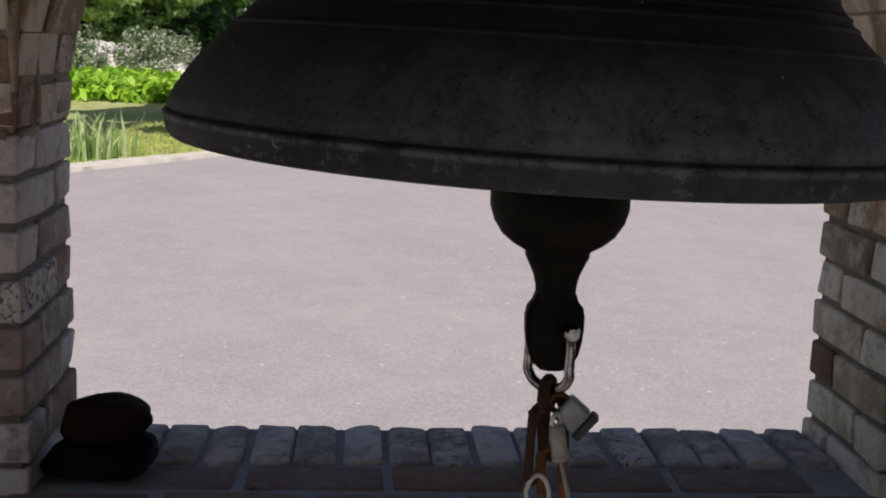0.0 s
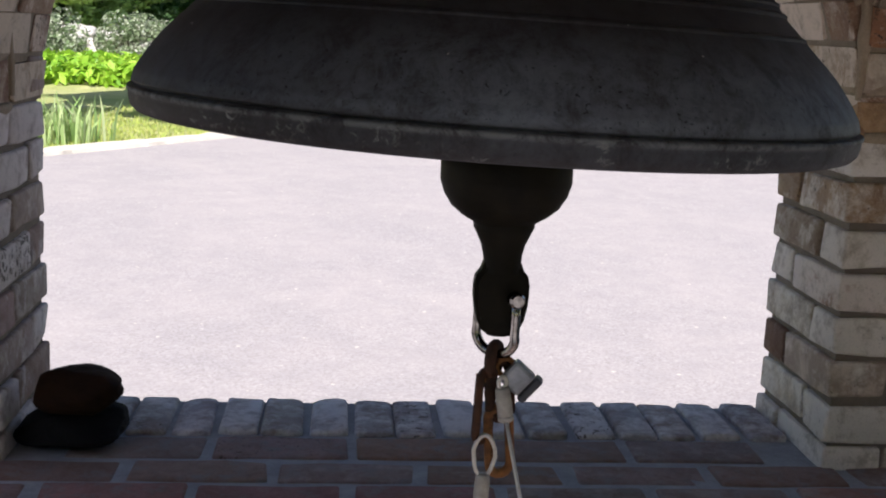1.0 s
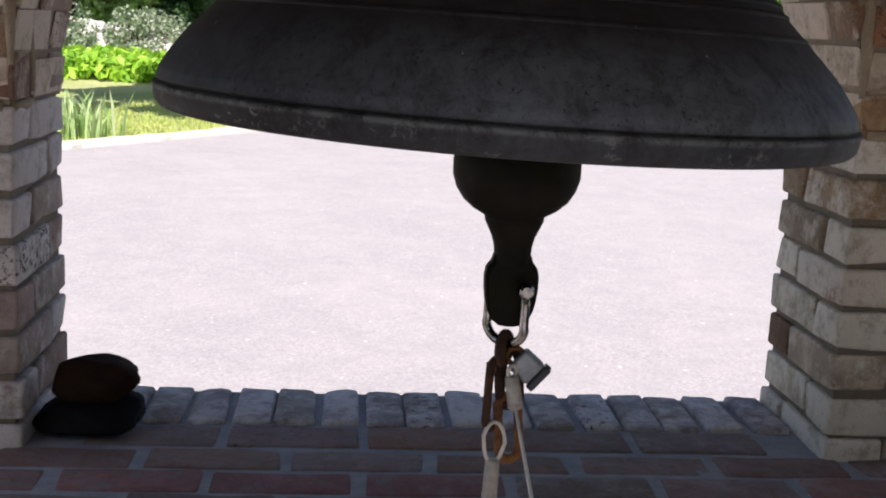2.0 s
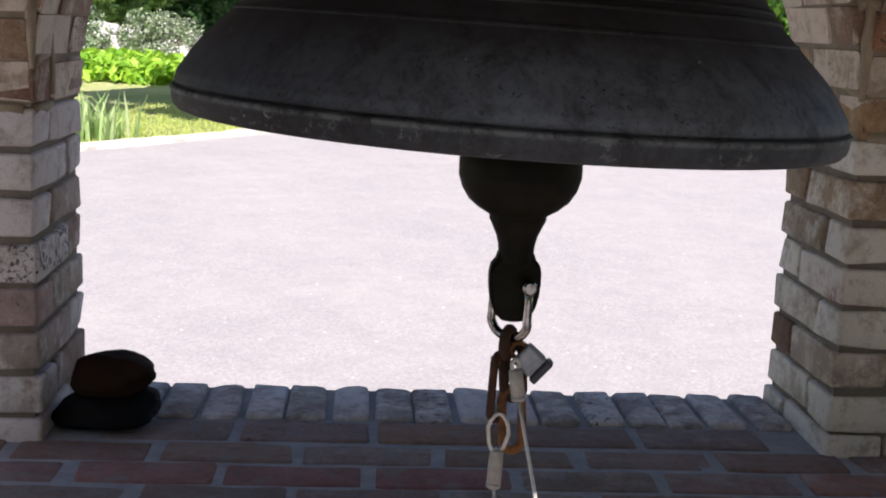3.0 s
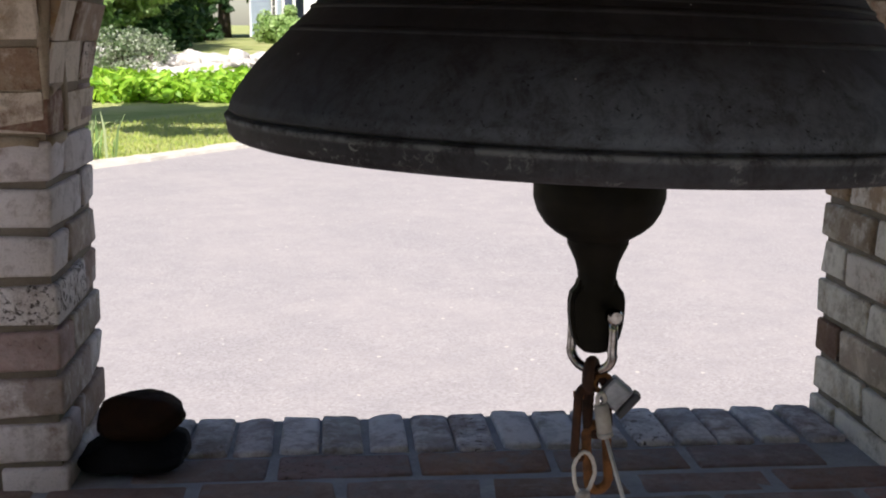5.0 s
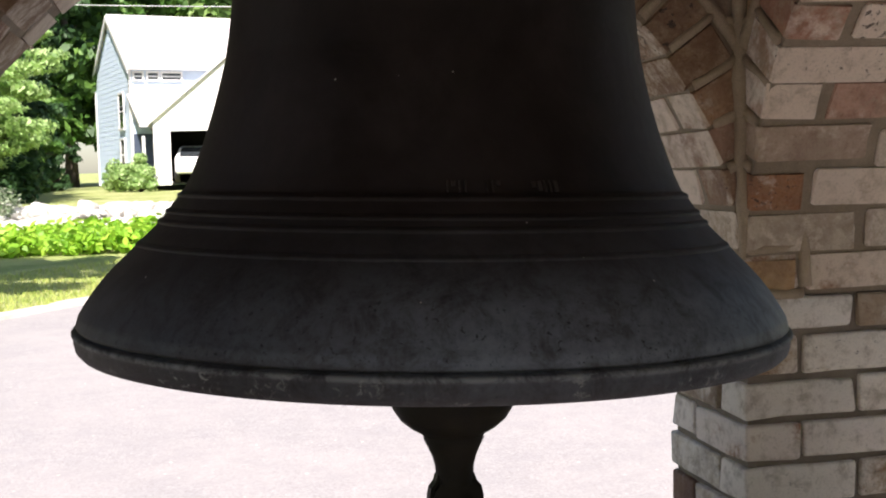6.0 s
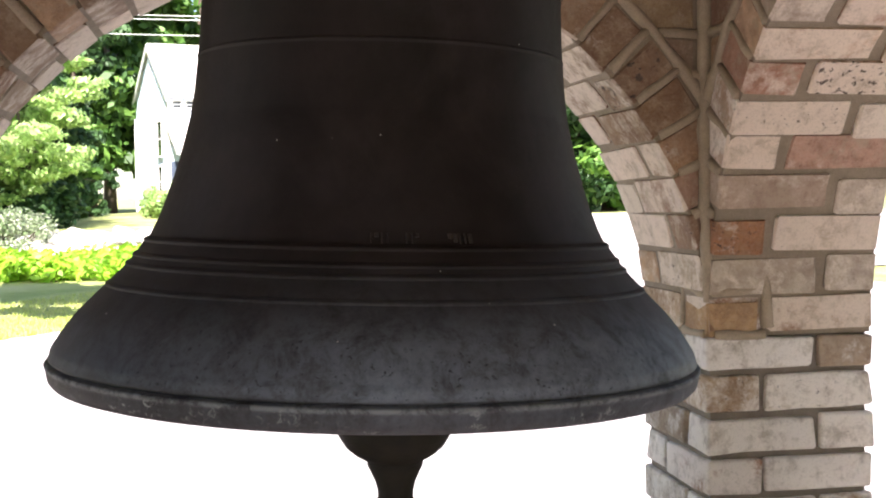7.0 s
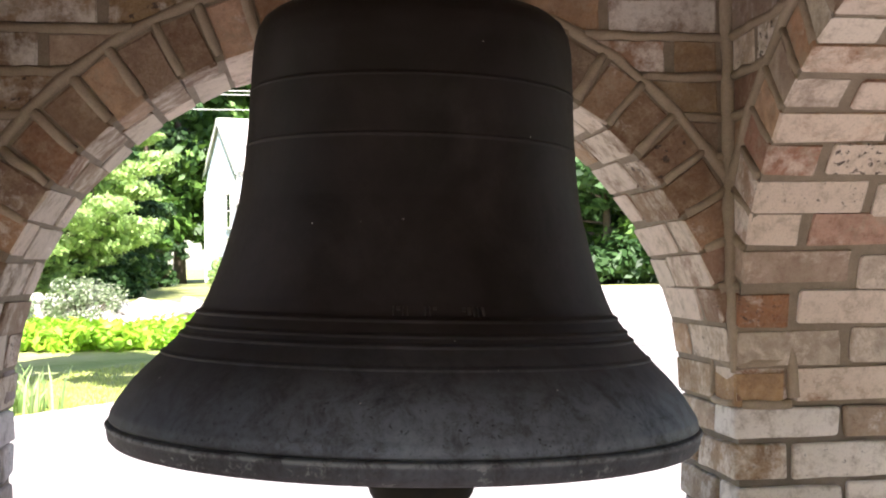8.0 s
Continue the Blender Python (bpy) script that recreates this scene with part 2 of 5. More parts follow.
M_SLEEVE = simple("crimp_sleeve", (0.25, 0.235, 0.21), (0.42, 0.4, 0.36), 80, 0.5, 0.1, 0.2, 0.0005, 400)
M_CABLE = simple("white_cable", (0.45, 0.43, 0.38), (0.68, 0.66, 0.62), 120, 0.5, 0.0, 0.3, 0.0006, 900)
M_STONE = simple("dark_fieldstone", (0.004, 0.0034, 0.003), (0.028, 0.013, 0.006), 9, 0.85, 0.0, 0.5, 0.004, 90)
M_BLACKSTONE = simple("black_fieldstone", (0.003, 0.003, 0.0035), (0.011, 0.0105, 0.0115), 11, 0.8, 0.0, 0.6, 0.004, 90)
for dull in (M_STONE, M_IRON, M_BLACKSTONE):
    dull.node_tree.nodes["Principled BSDF"].inputs["Specular IOR Level"].default_value = 0.12
M_CEIL = simple("ceiling_boards", (0.18, 0.12, 0.07), (0.28, 0.19, 0.11), 6, 0.8)
M_BEAM = simple("dark_timber", (0.1, 0.065, 0.04), (0.18, 0.12, 0.07), 8, 0.8)
M_LEAF = leaf_material("tree_leaves", (0.03, 0.085, 0.016), (0.075, 0.18, 0.03), (0.16, 0.3, 0.055))
M_LEAFLIGHT = leaf_material("light_leaves", (0.08, 0.17, 0.035), (0.25, 0.4, 0.11), (0.5, 0.64, 0.3))
M_LEAFDARK = leaf_material("dark_needles", (0.018, 0.05, 0.016), (0.036, 0.09, 0.026), (0.065, 0.145, 0.045))
M_HOSTA = leaf_material("hosta_leaves", (0.13, 0.3, 0.02), (0.26, 0.48, 0.035), (0.42, 0.62, 0.07))
M_WHITEPETAL = leaf_material("white_blossom", (0.03, 0.07, 0.015), (0.08, 0.15, 0.04), (0.55, 0.58, 0.46))
M_BARK = simple("bark", (0.05, 0.038, 0.028), (0.13, 0.1, 0.075), 12, 0.9, 0, 0.8, 0.02, 30)
M_PALEROCK = simple("pale_rock", (0.36, 0.345, 0.32), (0.7, 0.67, 0.62), 5, 0.85, 0, 0.6, 0.02, 30, True)
M_SIDING = simple("pale_blue_grey_siding", (0.62, 0.75, 0.92), (0.7, 0.81, 0.95), 3, 0.6, 0, 0.1, 0.002)
M_TRIM = simple("white_paint", (0.76, 0.76, 0.75), (0.84, 0.84, 0.83), 4, 0.5, 0, 0.1, 0.001)
M_ROOF = simple("weathered_light_roof", (0.5, 0.48, 0.46), (0.66, 0.64, 0.62), 6, 0.8, 0, 0.4, 0.01)
M_DOOR = simple("slate_blue_door", (0.05, 0.07, 0.11), (0.08, 0.1, 0.15), 4, 0.5, 0, 0.1, 0.001)
M_DARK = simple("dark_interior", (0.012, 0.012, 0.012), (0.03, 0.028, 0.025), 4, 0.9)
M_CARPAINT = simple("white_car_paint", (0.75, 0.75, 0.75), (0.8, 0.8, 0.8), 3, 0.25, 0, 0)
M_RUBBER = simple("rubber", (0.015, 0.015, 0.015), (0.03, 0.03, 0.03), 20, 0.8)
M_WIRE = simple("weathered_wire", (0.35, 0.35, 0.36), (0.5, 0.5, 0.5), 20, 0.5, 0.3, 0)


def glass_material():
    m, nt, b = start("window_glass", 0.05)
    b.inputs["Base Color"].default_value = (0.03, 0.035, 0.04, 1)
    b.inputs["Specular IOR Level"].default_value = 0.7
    return m


M_GLASS = glass_material()


def asphalt_material():
    m, nt, b = start("weathered_asphalt", 0.85)
    co = world_coord(nt)
    stones = nt.nodes.new("ShaderNodeTexVoronoi")
    stones.inputs["Scale"].default_value = 95
    nt.links.new(co, stones.inputs["Vector"])
    st = ramp(nt, stones.outputs["Color"], [(0.1, (0.275, 0.255, 0.25)), (0.6, (0.365, 0.34, 0.335)), (0.93, (0.41, 0.39, 0.39)), (0.97, (0.56, 0.53, 0.5))])
    big = noise_tex(nt, 0.9, 6, 0.62, co, dist=0.4)
    base = mix(nt, ramp(nt, big, [(0.35, (0, 0, 0)), (0.65, (0.55, 0.55, 0.55))]), st, (0.415, 0.38, 0.365))
    mid = noise_tex(nt, 5, 5, 0.7, co)
    base = mix(nt, ramp(nt, mid, [(0.35, (0.35, 0.35, 0.35)), (0.6, (0, 0, 0))]), base, (0.27, 0.255, 0.26))
    chips = nt.nodes.new("ShaderNodeTexVoronoi")
    chips.inputs["Scale"].default_value = 9
    nt.links.new(co, chips.inputs["Vector"])
    base = mix(nt, ramp(nt, chips.outputs["Distance"], [(0.07, (1, 1, 1)), (0.1, (0, 0, 0))]), base, mix(nt, ramp(nt, chips.outputs["Color"], [(0.6, (0, 0, 0)), (0.65, (0.8, 0.8, 0.8))]), base, (0.66, 0.61, 0.53)))
    nt.links.new(base, b.inputs["Base Color"])
    bump(nt, b, stones.outputs["Distance"], 0.18, 0.005)
    return m


def ground_material():
    """Lawn with paler dry patches."""
    m, nt, b = start("lawn", 0.9)
    co = world_coord(nt)
    big = noise_tex(nt, 0.7, 5, 0.6, co, dist=0.3)
    base = ramp(nt, big, [(0.3, (0.27, 0.34, 0.09)), (0.5, (0.4, 0.44, 0.15)), (0.7, (0.54, 0.52, 0.26))])
    fine = noise_tex(nt, 40, 4, 0.7, co)
    base = mix(nt, ramp(nt, fine, [(0.35, (0.6, 0.6, 0.6)), (0.6, (0, 0, 0))]), base, mix(nt, 0.6, base, (0.03, 0.05, 0.01)))
    nt.links.new(base, b.inputs["Base Color"])
    bump(nt, b, fine, 0.8, 0.03)
    return m


M_ASPHALT = asphalt_material()
M_LAWN = ground_material()
M_KERB = simple("pale_sand_edging", (0.46, 0.43, 0.37), (0.66, 0.62, 0.54), 6, 0.85, 0, 0.6, 0.01, 40, True)
M_IRIS = leaf_material("iris_leaves", (0.16, 0.3, 0.08), (0.3, 0.44, 0.16), (0.5, 0.58, 0.3))
M_GRASS = leaf_material("grass_blades", (0.22, 0.34, 0.05), (0.38, 0.48, 0.09), (0.55, 0.54, 0.2))


# ---- mesh helpers ----
def mesh_of(name, verts, faces, material, smooth=False):
    me = bpy.data.meshes.new(name)
    me.from_pydata([tuple(v) for v in verts], [], faces)
    me.update()
    me.materials.append(material)
    if smooth:
        me.shade_smooth()
    return me


def fix_normals(me):
    bm = bmesh.new()
    bm.from_mesh(me)
    bmesh.ops.recalc_face_normals(bm, faces=bm.faces)
    bm.to_mesh(me)
    bm.free()
    return me


def part(name, bm, material, parent=None, label="", smooth=False, m=None):
    """One mesh object under a thing or part (or at top level, with no parent)."""
    if isinstance(bm, bpy.types.Mesh):
        me = bm
    else:
        me = bpy.data.meshes.new(name)
        bm.to_mesh(me)
        bm.free()
        if smooth:
            me.shade_smooth()
    if not me.materials:
        me.materials.append(material)
    ob = new(name, me)
    if parent is not None:
        ob.parent = parent
    if m is not None:
        ob.matrix_local = m
    if label:
        tagged(ob, label)
    return ob


def box(bm, x0, x1, y0, y1, z0, z1, bevel=0.0):
    r = bmesh.ops.create_cube(bm, size=1, matrix=Matrix.Translation(((x0 + x1) / 2, (y0 + y1) / 2, (z0 + z1) / 2)) @ Matrix.Diagonal((x1 - x0, y1 - y0, z1 - z0, 1)))
    if bevel:
        es = list({e for v in r["verts"] for e in v.link_edges})
        bmesh.ops.bevel(bm, geom=es, offset=bevel, segments=2, affect="EDGES", profile=0.6)
    return bm


def boxed(*a, **k):
    return box(bmesh.new(), *a, **k)


def lathe(profile, n=96, wobble=0.0):
    """A body of revolution about z from (radius, height) pairs."""
    vs, fs = [], []
    for r, z in profile:
        for i in range(n):
            a = 2 * math.pi * i / n
            k = 1 + wobble * noise.noise(Vector((math.cos(a) * 2, math.sin(a) * 2, z * 9)))
            vs.append((r * k * math.cos(a), r * k * math.sin(a), z))
    for j in range(len(profile) - 1):
        for i in range(n):
            i2 = (i + 1) % n
            fs.append((j * n + i, j * n + i2, (j + 1) * n + i2, (j + 1) * n + i))
    return vs, fs


def finer(profile, step):
    """The same outline with no piece longer than step."""
    out = [profile[0]]
    for a, b in zip(profile, profile[1:]):
        n = max(1, math.ceil(math.hypot(b[0] - a[0], b[1] - a[1]) / step))
        out += [(a[0] + (b[0] - a[0]) * i / n, a[1] + (b[1] - a[1]) * i / n) for i in range(1, n + 1)]
    return out


def tube(points, r, n=10, closed=False):
    """A round bar along points."""
    vs, fs = [], []
    pts = [Vector(p) for p in points]
    up = Vector((0.3, 0.8, 0.5)).normalized()
    for i, p in enumerate(pts):
        a = pts[i - 1] if (i or closed) else p
        b = pts[(i + 1) % len(pts)] if (i < len(pts) - 1 or closed) else p
        t = (b - a).normalized()
        u = (up - t * up.dot(t)).normalized()
        w = t.cross(u)
        rr = r[i] if isinstance(r, (list, tuple)) else r
        for k in range(n):
            ang = 2 * math.pi * k / n
            vs.append(p + u * (rr * math.cos(ang)) + w * (rr * math.sin(ang)))
    m = len(pts)
    for i in range(m if closed else m - 1):
        j = (i + 1) % m
        for k in range(n):
            k2 = (k + 1) % n
            fs.append((i * n + k, i * n + k2, j * n + k2, j * n + k))
    if not closed:
        fs += [tuple(range(n))[::-1], tuple(range((m - 1) * n, m * n))]
    return vs, fs


def rounded_rect(w, h, r, n=6):
    out = []
    for cx, cy, a0 in ((w / 2 - r, h / 2 - r, 0), (-w / 2 + r, h / 2 - r, 90), (-w / 2 + r, -h / 2 + r, 180), (w / 2 - r, -h / 2 + r, 270)):
        for i in range(n + 1):
            a = radians(a0 + 90 * i / n)
            out.append((cx + r * math.cos(a), cy + r * math.sin(a)))
    return out


def rough_brick(lx, ly, lz, c, wob, rng):
    """A hand-made brick: rounded arrises, wavering faces, a knocked corner here and there; centred."""
    hs = (lx / 2, ly / 2, lz / 2)
    cuts = [[-h, -h + c] + ([-h * 0.36, h * 0.32] if i == 0 else []) + [h - c, h] for i, h in enumerate(hs)]
    off = Vector((rng.uniform(-50, 50), rng.uniform(-50, 50), rng.uniform(-50, 50)))
    chips = [Vector([rng.choice((-1, 1)) * h for h in hs]) for _ in range(rng.choice((0, 1, 1, 2)))]
    idx, vs, fs = {}, [], []

    def vert(i, j, k):
        if (i, j, k) not in idx:
            p = Vector((cuts[0][i], cuts[1][j], cuts[2][k]))
            at_edge = [abs(p[a]) > hs[a] - 1e-6 for a in range(3)]
            if sum(at_edge) > 1:
                for a in range(3):
                    if at_edge[a]:
                        p[a] -= math.copysign(c * (0.3 if sum(at_edge) == 2 else 0.45), p[a])
            q = p * 21 + off
            d = Vector((noise.noise(q), noise.noise(q + Vector((9, 0, 0))), noise.noise(q + Vector((0, 9, 0)))))
            for k2 in chips:
                near = (p - k2).length
                if near < 0.022:
                    p = p - k2.normalized() * (0.022 - near) * 0.35
            idx[i, j, k] = len(vs)
            vs.append(tuple(p + d * wob))
        return idx[i, j, k]
    n = [len(q) - 1 for q in cuts]
    for ax in range(3):
        a, b = [o for o in range(3) if o != ax]
        for side in (0, n[ax]):
            for i in range(n[a]):
                for j in range(n[b]):
                    q = []
                    for di, dj in ((0, 0), (1, 0), (1, 1), (0, 1)):
                        key = [0, 0, 0]
                        key[ax], key[a], key[b] = side, i + di, j + dj
                        q.append(vert(*key))
                    fs.append(tuple(q))
    return vs, fs


def prism(poly, y0, y1, c, rng, jit=0.001):
    """A brick cut to a polygon in the xz plane, running from y0 to y1, with worn arrises."""
    cx = sum(p[0] for p in poly) / len(poly)
    cz = sum(p[1] for p in poly) / len(poly)

    def inset(k):
        out = []
        for x, z in poly:
            d = max(1e-6, math.hypot(x - cx, z - cz))
            out.append((x - (x - cx) / d * k * rng.uniform(0.6, 1.5), z - (z - cz) / d * k * rng.uniform(0.6, 1.5)))
        return out
    s = 1 if y1 > y0 else -1
    rings = [(inset(c), y0), (poly, y0 + s * c), (poly, y1 - s * c), (inset(c), y1)]
    n = len(poly)
    vs = [(x + rng.uniform(-jit, jit), y, z + rng.uniform(-jit, jit)) for ring, y in rings for x, z in ring]
    fs = [tuple(range(n)), tuple(range(3 * n, 4 * n))[::-1]]
    for j in range(3):
        for i in range(n):
            i2 = (i + 1) % n
            fs.append((j * n + i, j * n + i2, (j + 1) * n + i2, (j + 1) * n + i))
    return vs, fs


# ---- the brick bell house: four piers, four arches, a brick floor ----
W, D = 1.295, 0.306            # clear width between piers; pier side
COURSE, J0 = 0.072, 0.038      # brick course; first joint above the floor
SPRING, RAD, RING = 0.533, W / 2, 0.105
TOP, GROUND = 1.37, -0.75
BX, BY = -0.6417, -0.6213        # the bell's axis
LIP = 0.5825                    # its rim over the floor

CLAYS = [(0.395, 0.275, 0.185), (0.46, 0.345, 0.24), (0.33, 0.214, 0.13), (0.4, 0.222, 0.122), (0.31, 0.23, 0.166), (0.485, 0.357, 0.24), (0.31, 0.15, 0.066), (0.36, 0.255, 0.194), (0.53, 0.41, 0.288), (0.58, 0.47, 0.35), (0.5, 0.39, 0.28)]
PEACH = [(0.53, 0.345, 0.235), (0.47, 0.285, 0.185), (0.5, 0.295, 0.18), (0.42, 0.225, 0.13)]
CREAM = [(0.54, 0.445, 0.34), (0.6, 0.51, 0.405), (0.48, 0.375, 0.27), (0.41, 0.28, 0.18), (0.52, 0.4, 0.29), (0.57, 0.485, 0.39), (0.37, 0.2, 0.1)]
PINKS = [(0.37, 0.265, 0.23), (0.43, 0.325, 0.29), (0.31, 0.215, 0.185), (0.46, 0.37, 0.335), (0.28, 0.195, 0.165), (0.36, 0.24, 0.195), (0.5, 0.42, 0.39)]
REDS = [(0.278, 0.145, 0.072), (0.332, 0.2, 0.105), (0.225, 0.115, 0.055), (0.321, 0.21, 0.117), (0.203, 0.117, 0.06), (0.289, 0.175, 0.098)]
FLOORS = [(0.27, 0.12, 0.1), (0.24, 0.145, 0.12), (0.2, 0.16, 0.15), (0.19, 0.125, 0.118), (0.26, 0.19, 0.165), (0.18, 0.145, 0.14), (0.235, 0.165, 0.155), (0.16, 0.13, 0.128)]
SILLS = [(0.32, 0.31, 0.32), (0.36, 0.345, 0.35), (0.29, 0.28, 0.3), (0.31, 0.275, 0.28), (0.38, 0.365, 0.37)]
rng = random.Random(5)


def tint(ob, palette, spread=0.05):
    c = rng.choice(palette)
    k = 1 + rng.uniform(-0.14, 0.14)
    ob.color = (*[max(0.02, v * k + rng.uniform(-spread, spread) * 0.3) for v in c], 1)
    return ob


def brick_set(lx, ly, lz, n, c=0.0035, jit=0.002, mat=None):
    out = []
    for _ in range(n):
        vs, fs = rough_brick(lx, ly, lz, c, jit, rng)
        out.append(fix_normals(mesh_of("brick", vs, fs, mat or M_BRICK, True)))
    return out


STRETCH = brick_set(0.2005, 0.0995, 0.0605, 16, 0.0055, 0.0042)
SPRINGERS = brick_set(0.2005, 0.0995, 0.0545, 8, 0.0055, 0.0036)
PINKISH = brick_set(0.2005, 0.0995, 0.0605, 12, 0.0055, 0.0042, M_PINKBRICK)


def place_brick(parent, meshes, m, palette=CLAYS, name="brick", loose=1.0):
    ob = new(name, rng.choice(meshes))
    ob.parent = parent
    ob.matrix_local = m @ pose(rng.uniform(-.003, .003), rng.uniform(-.0015, .0015), rng.uniform(-.0022, .0022) * loose, rng.uniform(-.7, .7) * loose, rng.uniform(-1.1, 1.1) * loose, rng.uniform(-.7, .7)) @ pose(0, 0, 0, rng.choice((0, 180)), 0, rng.choice((0, 180)))
    return tint(ob, palette)


def pier(name, x0, y0):
    """A square pier of pinwheel courses, round a mortar core."""
    e = 0.0095
    core = part(name, boxed(x0 + e, x0 + D - e, y0 + e, y0 + D - e, -0.05, TOP), M_MORTAR)
    tagged(core, "square pier of reclaimed cream and buff bricks", "pier", kind="structure")
    sx, sy = (1 if x0 < -W / 2 else -1), (1 if y0 < -W / 2 else -1)
    ix, iy = (x0 + D if sx > 0 else x0), (y0 + D if sy > 0 else y0)
    pts = [(ix + sx * 0.001 + rng.uniform(-.002, .002), iy + sy * 0.002 + rng.uniform(-.002, .002), SPRING + 0.06 + (TOP - SPRING - 0.06) * k / 24) for k in range(25)]
    vs, fs = tube(pts, [(0.004 + 0.0095 * min(1, k / 4)) * rng.uniform(0.85, 1.15) for k in range(25)], 10)
    bead = fix_normals(mesh_of("mortar_bead", vs, fs, M_POINTING, True))
    part("mortar_bead", bead, M_POINTING, core)
    ox, oy = (1 if x0 > -W / 2 else -1), (1 if y0 > -W / 2 else -1)
    cx, cy = x0 + D / 2, y0 + D / 2
    ms, clays = (PINKISH, PINKS) if name == "pier_2" else (STRETCH, CLAYS + CREAM * 2)
    for k in range(-1, int((TOP - J0) / COURSE)):
        z = J0 + COURSE * k + COURSE / 2
        if k > 6:
            # above the springing only the outer corner shows
            for long, far in ((0, 1), (1, 0)) if k % 2 else ((1, 0), (0, 1)):
                a, b = (D / 2 - 0.099, D / 2 - 0.049) if not (long ^ (k % 2)) else (D / 2 - 0.207, D / 2 - 0.049)
                px, py, rz = (a, b, 0) if not long else (b, a, 90)
                place_brick(core, ms, pose(cx + ox * px, cy + oy * py, z, 0, 0, rz), clays)
            continue
        turn = (k + (name == "pier_1")) % 2
        for q in range(4):
            # each brick lies along one side, its end showing on the next
            off = (D - 0.198) / 2, -(D - 0.098) / 2
            if turn:
                off = -off[0], off[1]
            m = Matrix.Translation((cx, cy, z)) @ pose(0, 0, 0, 0, 0, 90 * q) @ pose(off[0], off[1], 0)
            # the course under the springing is a thinner one
            place_brick(core, ms if k < 6 or ms is PINKISH else SPRINGERS, m if k < 6 else Matrix.Translation((0, 0, -0.0045)) @ m, clays)
    return core


def clip_out(poly, cx, cz, r):
    """Keep the part of a polygon outside a circle, cut along the tangent."""
    mx = sum(p[0] for p in poly) / len(poly) - cx
    mz = sum(p[1] for p in poly) / len(poly) - cz
    d = math.hypot(mx, mz)
    nx, nz = mx / d, mz / d
    out = []
    for i, p in enumerate(poly):
        q = poly[(i + 1) % len(poly)]
        dp = (p[0] - cx) * nx + (p[1] - cz) * nz - r
        dq = (q[0] - cx) * nx + (q[1] - cz) * nz - r
        if dp >= 0:
            out.append(p)
        if dp * dq < 0:
            t = dp / (dp - dq)
            out.append((p[0] + (q[0] - p[0]) * t, p[1] + (q[1] - p[1]) * t))
    return out


def area(poly):
    return abs(sum(poly[i][0] * poly[(i + 1) % len(poly)][1] - poly[(i + 1) % len(poly)][0] * poly[i][1] for i in range(len(poly)))) / 2


NV = 29
VOUS = {}
for deep in (0.196, 0.094):
    VOUS[deep] = []
    for _ in range(6):
        half0 = RAD * math.pi / NV / 2 - 0.005
        half1 = (RAD + 0.098) * math.pi / NV / 2 - 0.0055
        poly = [(-half0, RAD), (half0, RAD), (half1 * 0.93, RAD + 0.098), (-half1 * 0.93, RAD + 0.098)]
        vs, fs = prism(poly, -deep / 2, deep / 2, 0.005, rng, 0.0026)
        me = fix_normals(mesh_of("brick", vs, fs, M_REDBRICK))
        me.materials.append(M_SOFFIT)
        # only the underside takes the paler brick that has light in its colour
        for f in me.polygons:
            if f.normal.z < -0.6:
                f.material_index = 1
        VOUS[deep].append(me)


